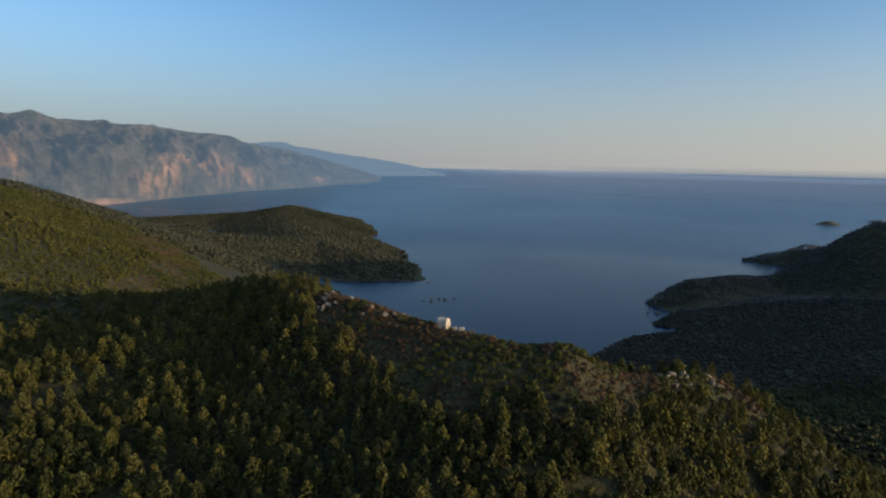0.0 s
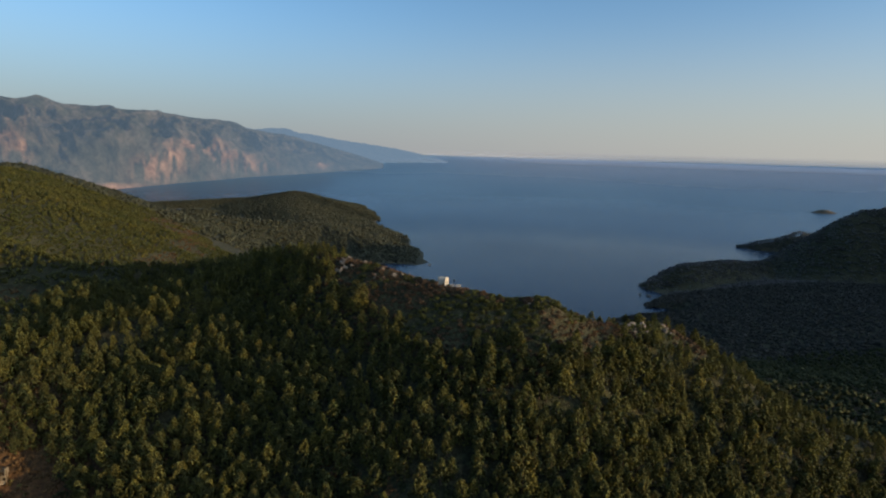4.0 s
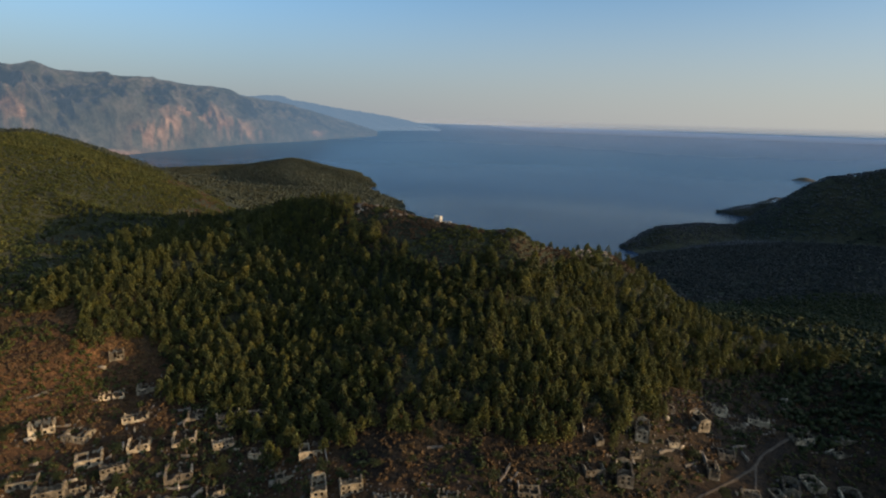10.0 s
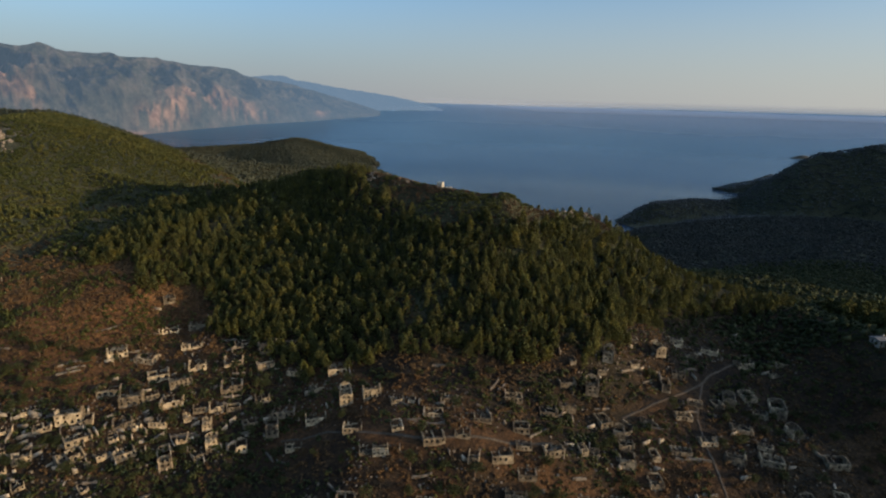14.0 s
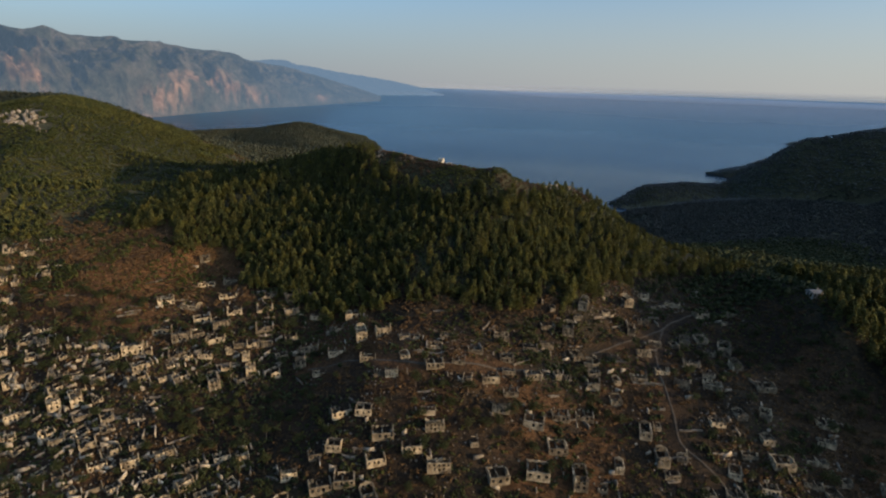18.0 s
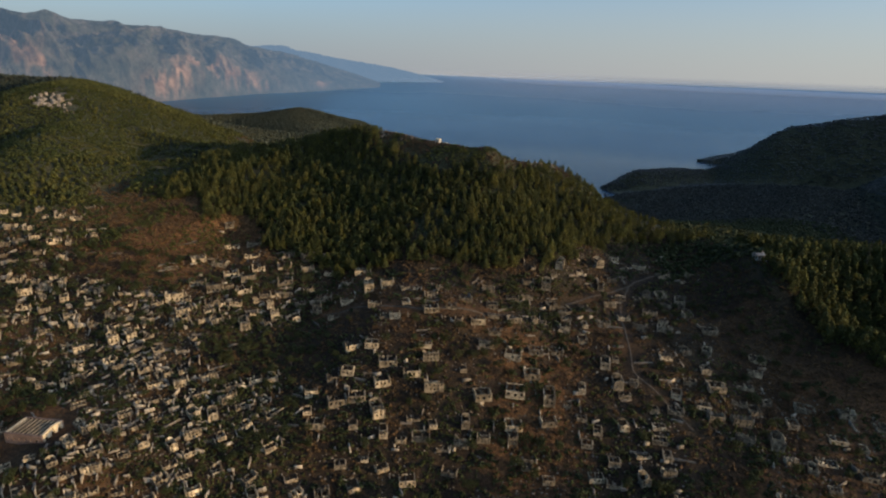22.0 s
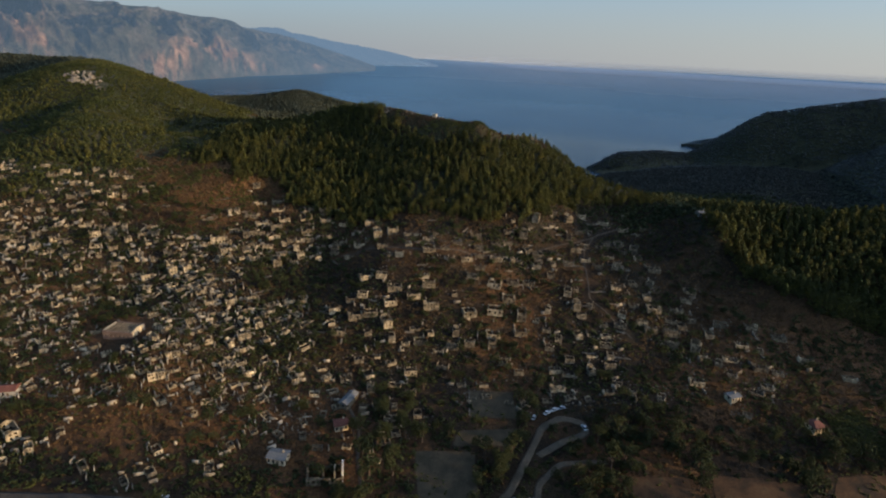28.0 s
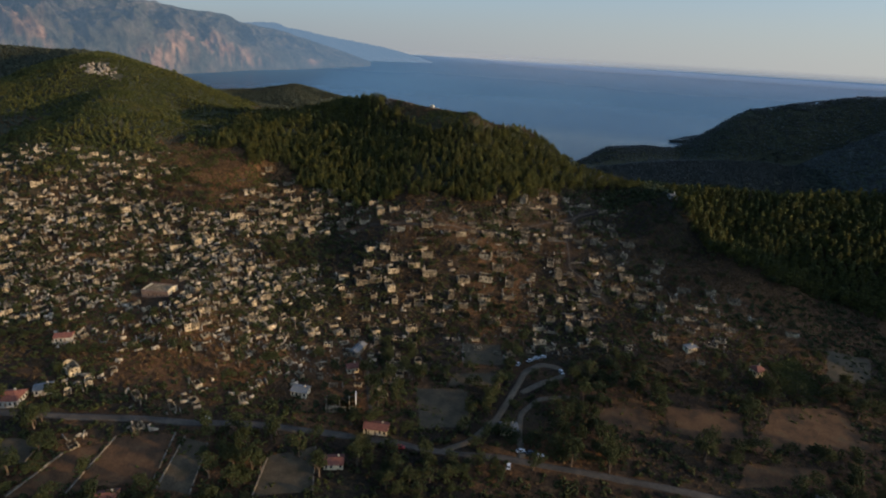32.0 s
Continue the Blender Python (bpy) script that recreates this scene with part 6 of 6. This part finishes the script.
# ==== parked cars and the mast ====
PAINT = []
for k, c in enumerate(((0.6, 0.6, 0.59), (0.4, 0.41, 0.42), (0.08, 0.09, 0.1), (0.3, 0.04, 0.03))):
    m, _n, _l, _b = material("car_paint", 0.3)
    _b.inputs["Base Color"].default_value = (*c, 1)
    PAINT.append((m, ("white", "silver", "black", "red")[k]))
M_tyre, _n, _l, _b = material("tyre_rubber", 0.9)
_b.inputs["Base Color"].default_value = (0.02, 0.02, 0.02, 1)


def car(x, y, turn, paint):
    mat, word = PAINT[paint]
    ob = thing("car", "small %s car parked on the dirt" % word, "car", pose(x, y, ground_z(x, y) + 0.18, 0, 0, turn), "parked cars")
    bm = bmesh.new()
    box(bm, -2.05, 2.05, -0.85, 0.85, 0.3, 0.85)
    bmesh.ops.bevel(bm, geom=bm.edges[:], offset=0.14, segments=2, affect="EDGES")
    body = part("body", bm, mat, ob)
    bm = bmesh.new()
    v = box(bm, -1.5, 0.9, -0.78, 0.78, 0.83, 1.45)
    for q in v[4:]:
        q.co.x *= 0.72
        q.co.y *= 0.85
    part("cabin", bm, M_glass, ob, "dark glass cabin")
    bm = bmesh.new()
    box(bm, -1.05, 0.62, -0.62, 0.62, 1.45, 1.5)
    part("car_roof", bm, mat, ob)
    for wx in (-1.3, 1.3):
        for wy in (-0.82, 0.82):
            bm = bmesh.new()
            bmesh.ops.create_cone(bm, cap_ends=True, segments=12, radius1=0.32, radius2=0.32, depth=0.22)
            part("wheel", bm, M_tyre, ob).matrix_basis = pose(wx, wy, 0.32, 90, 0, 0)


for x, y, t, p in ((66, -89, 30, 0), (62, -91, 35, 0), (70, -88, 20, 1), (55, -94, 60, 1), (78, -102, 100, 0), (46, -163, 10, 0), (50, -164, 5, 2), (54, -166, 12, 0), (39, -173, 80, 0), (-100, -151, 0, 1), (-9, -163, -8, 3)):
    car(x, y, t, p)


def mast(x, y):
    ob = thing("mast", "thin lattice radio mast above the pines", "mast", pose(x, y, ground_z(x, y)))
    for k in range(3):
        a = 2.09 * k
        part("leg", mesh_of("leg", *stick([(0.7 * math.cos(a), 0.7 * math.sin(a), -0.5), (0.12 * math.cos(a), 0.12 * math.sin(a), 20)], [0.09, 0.06], 5)), M_dark, ob)
    for k in range(6):
        bm = bmesh.new()
        q = 0.65 - 0.09 * k
        box(bm, -q, q, -0.04, 0.04, 2 + 3 * k, 2.1 + 3 * k)
        part("brace", bm, M_dark, ob)


mast(262, 62)
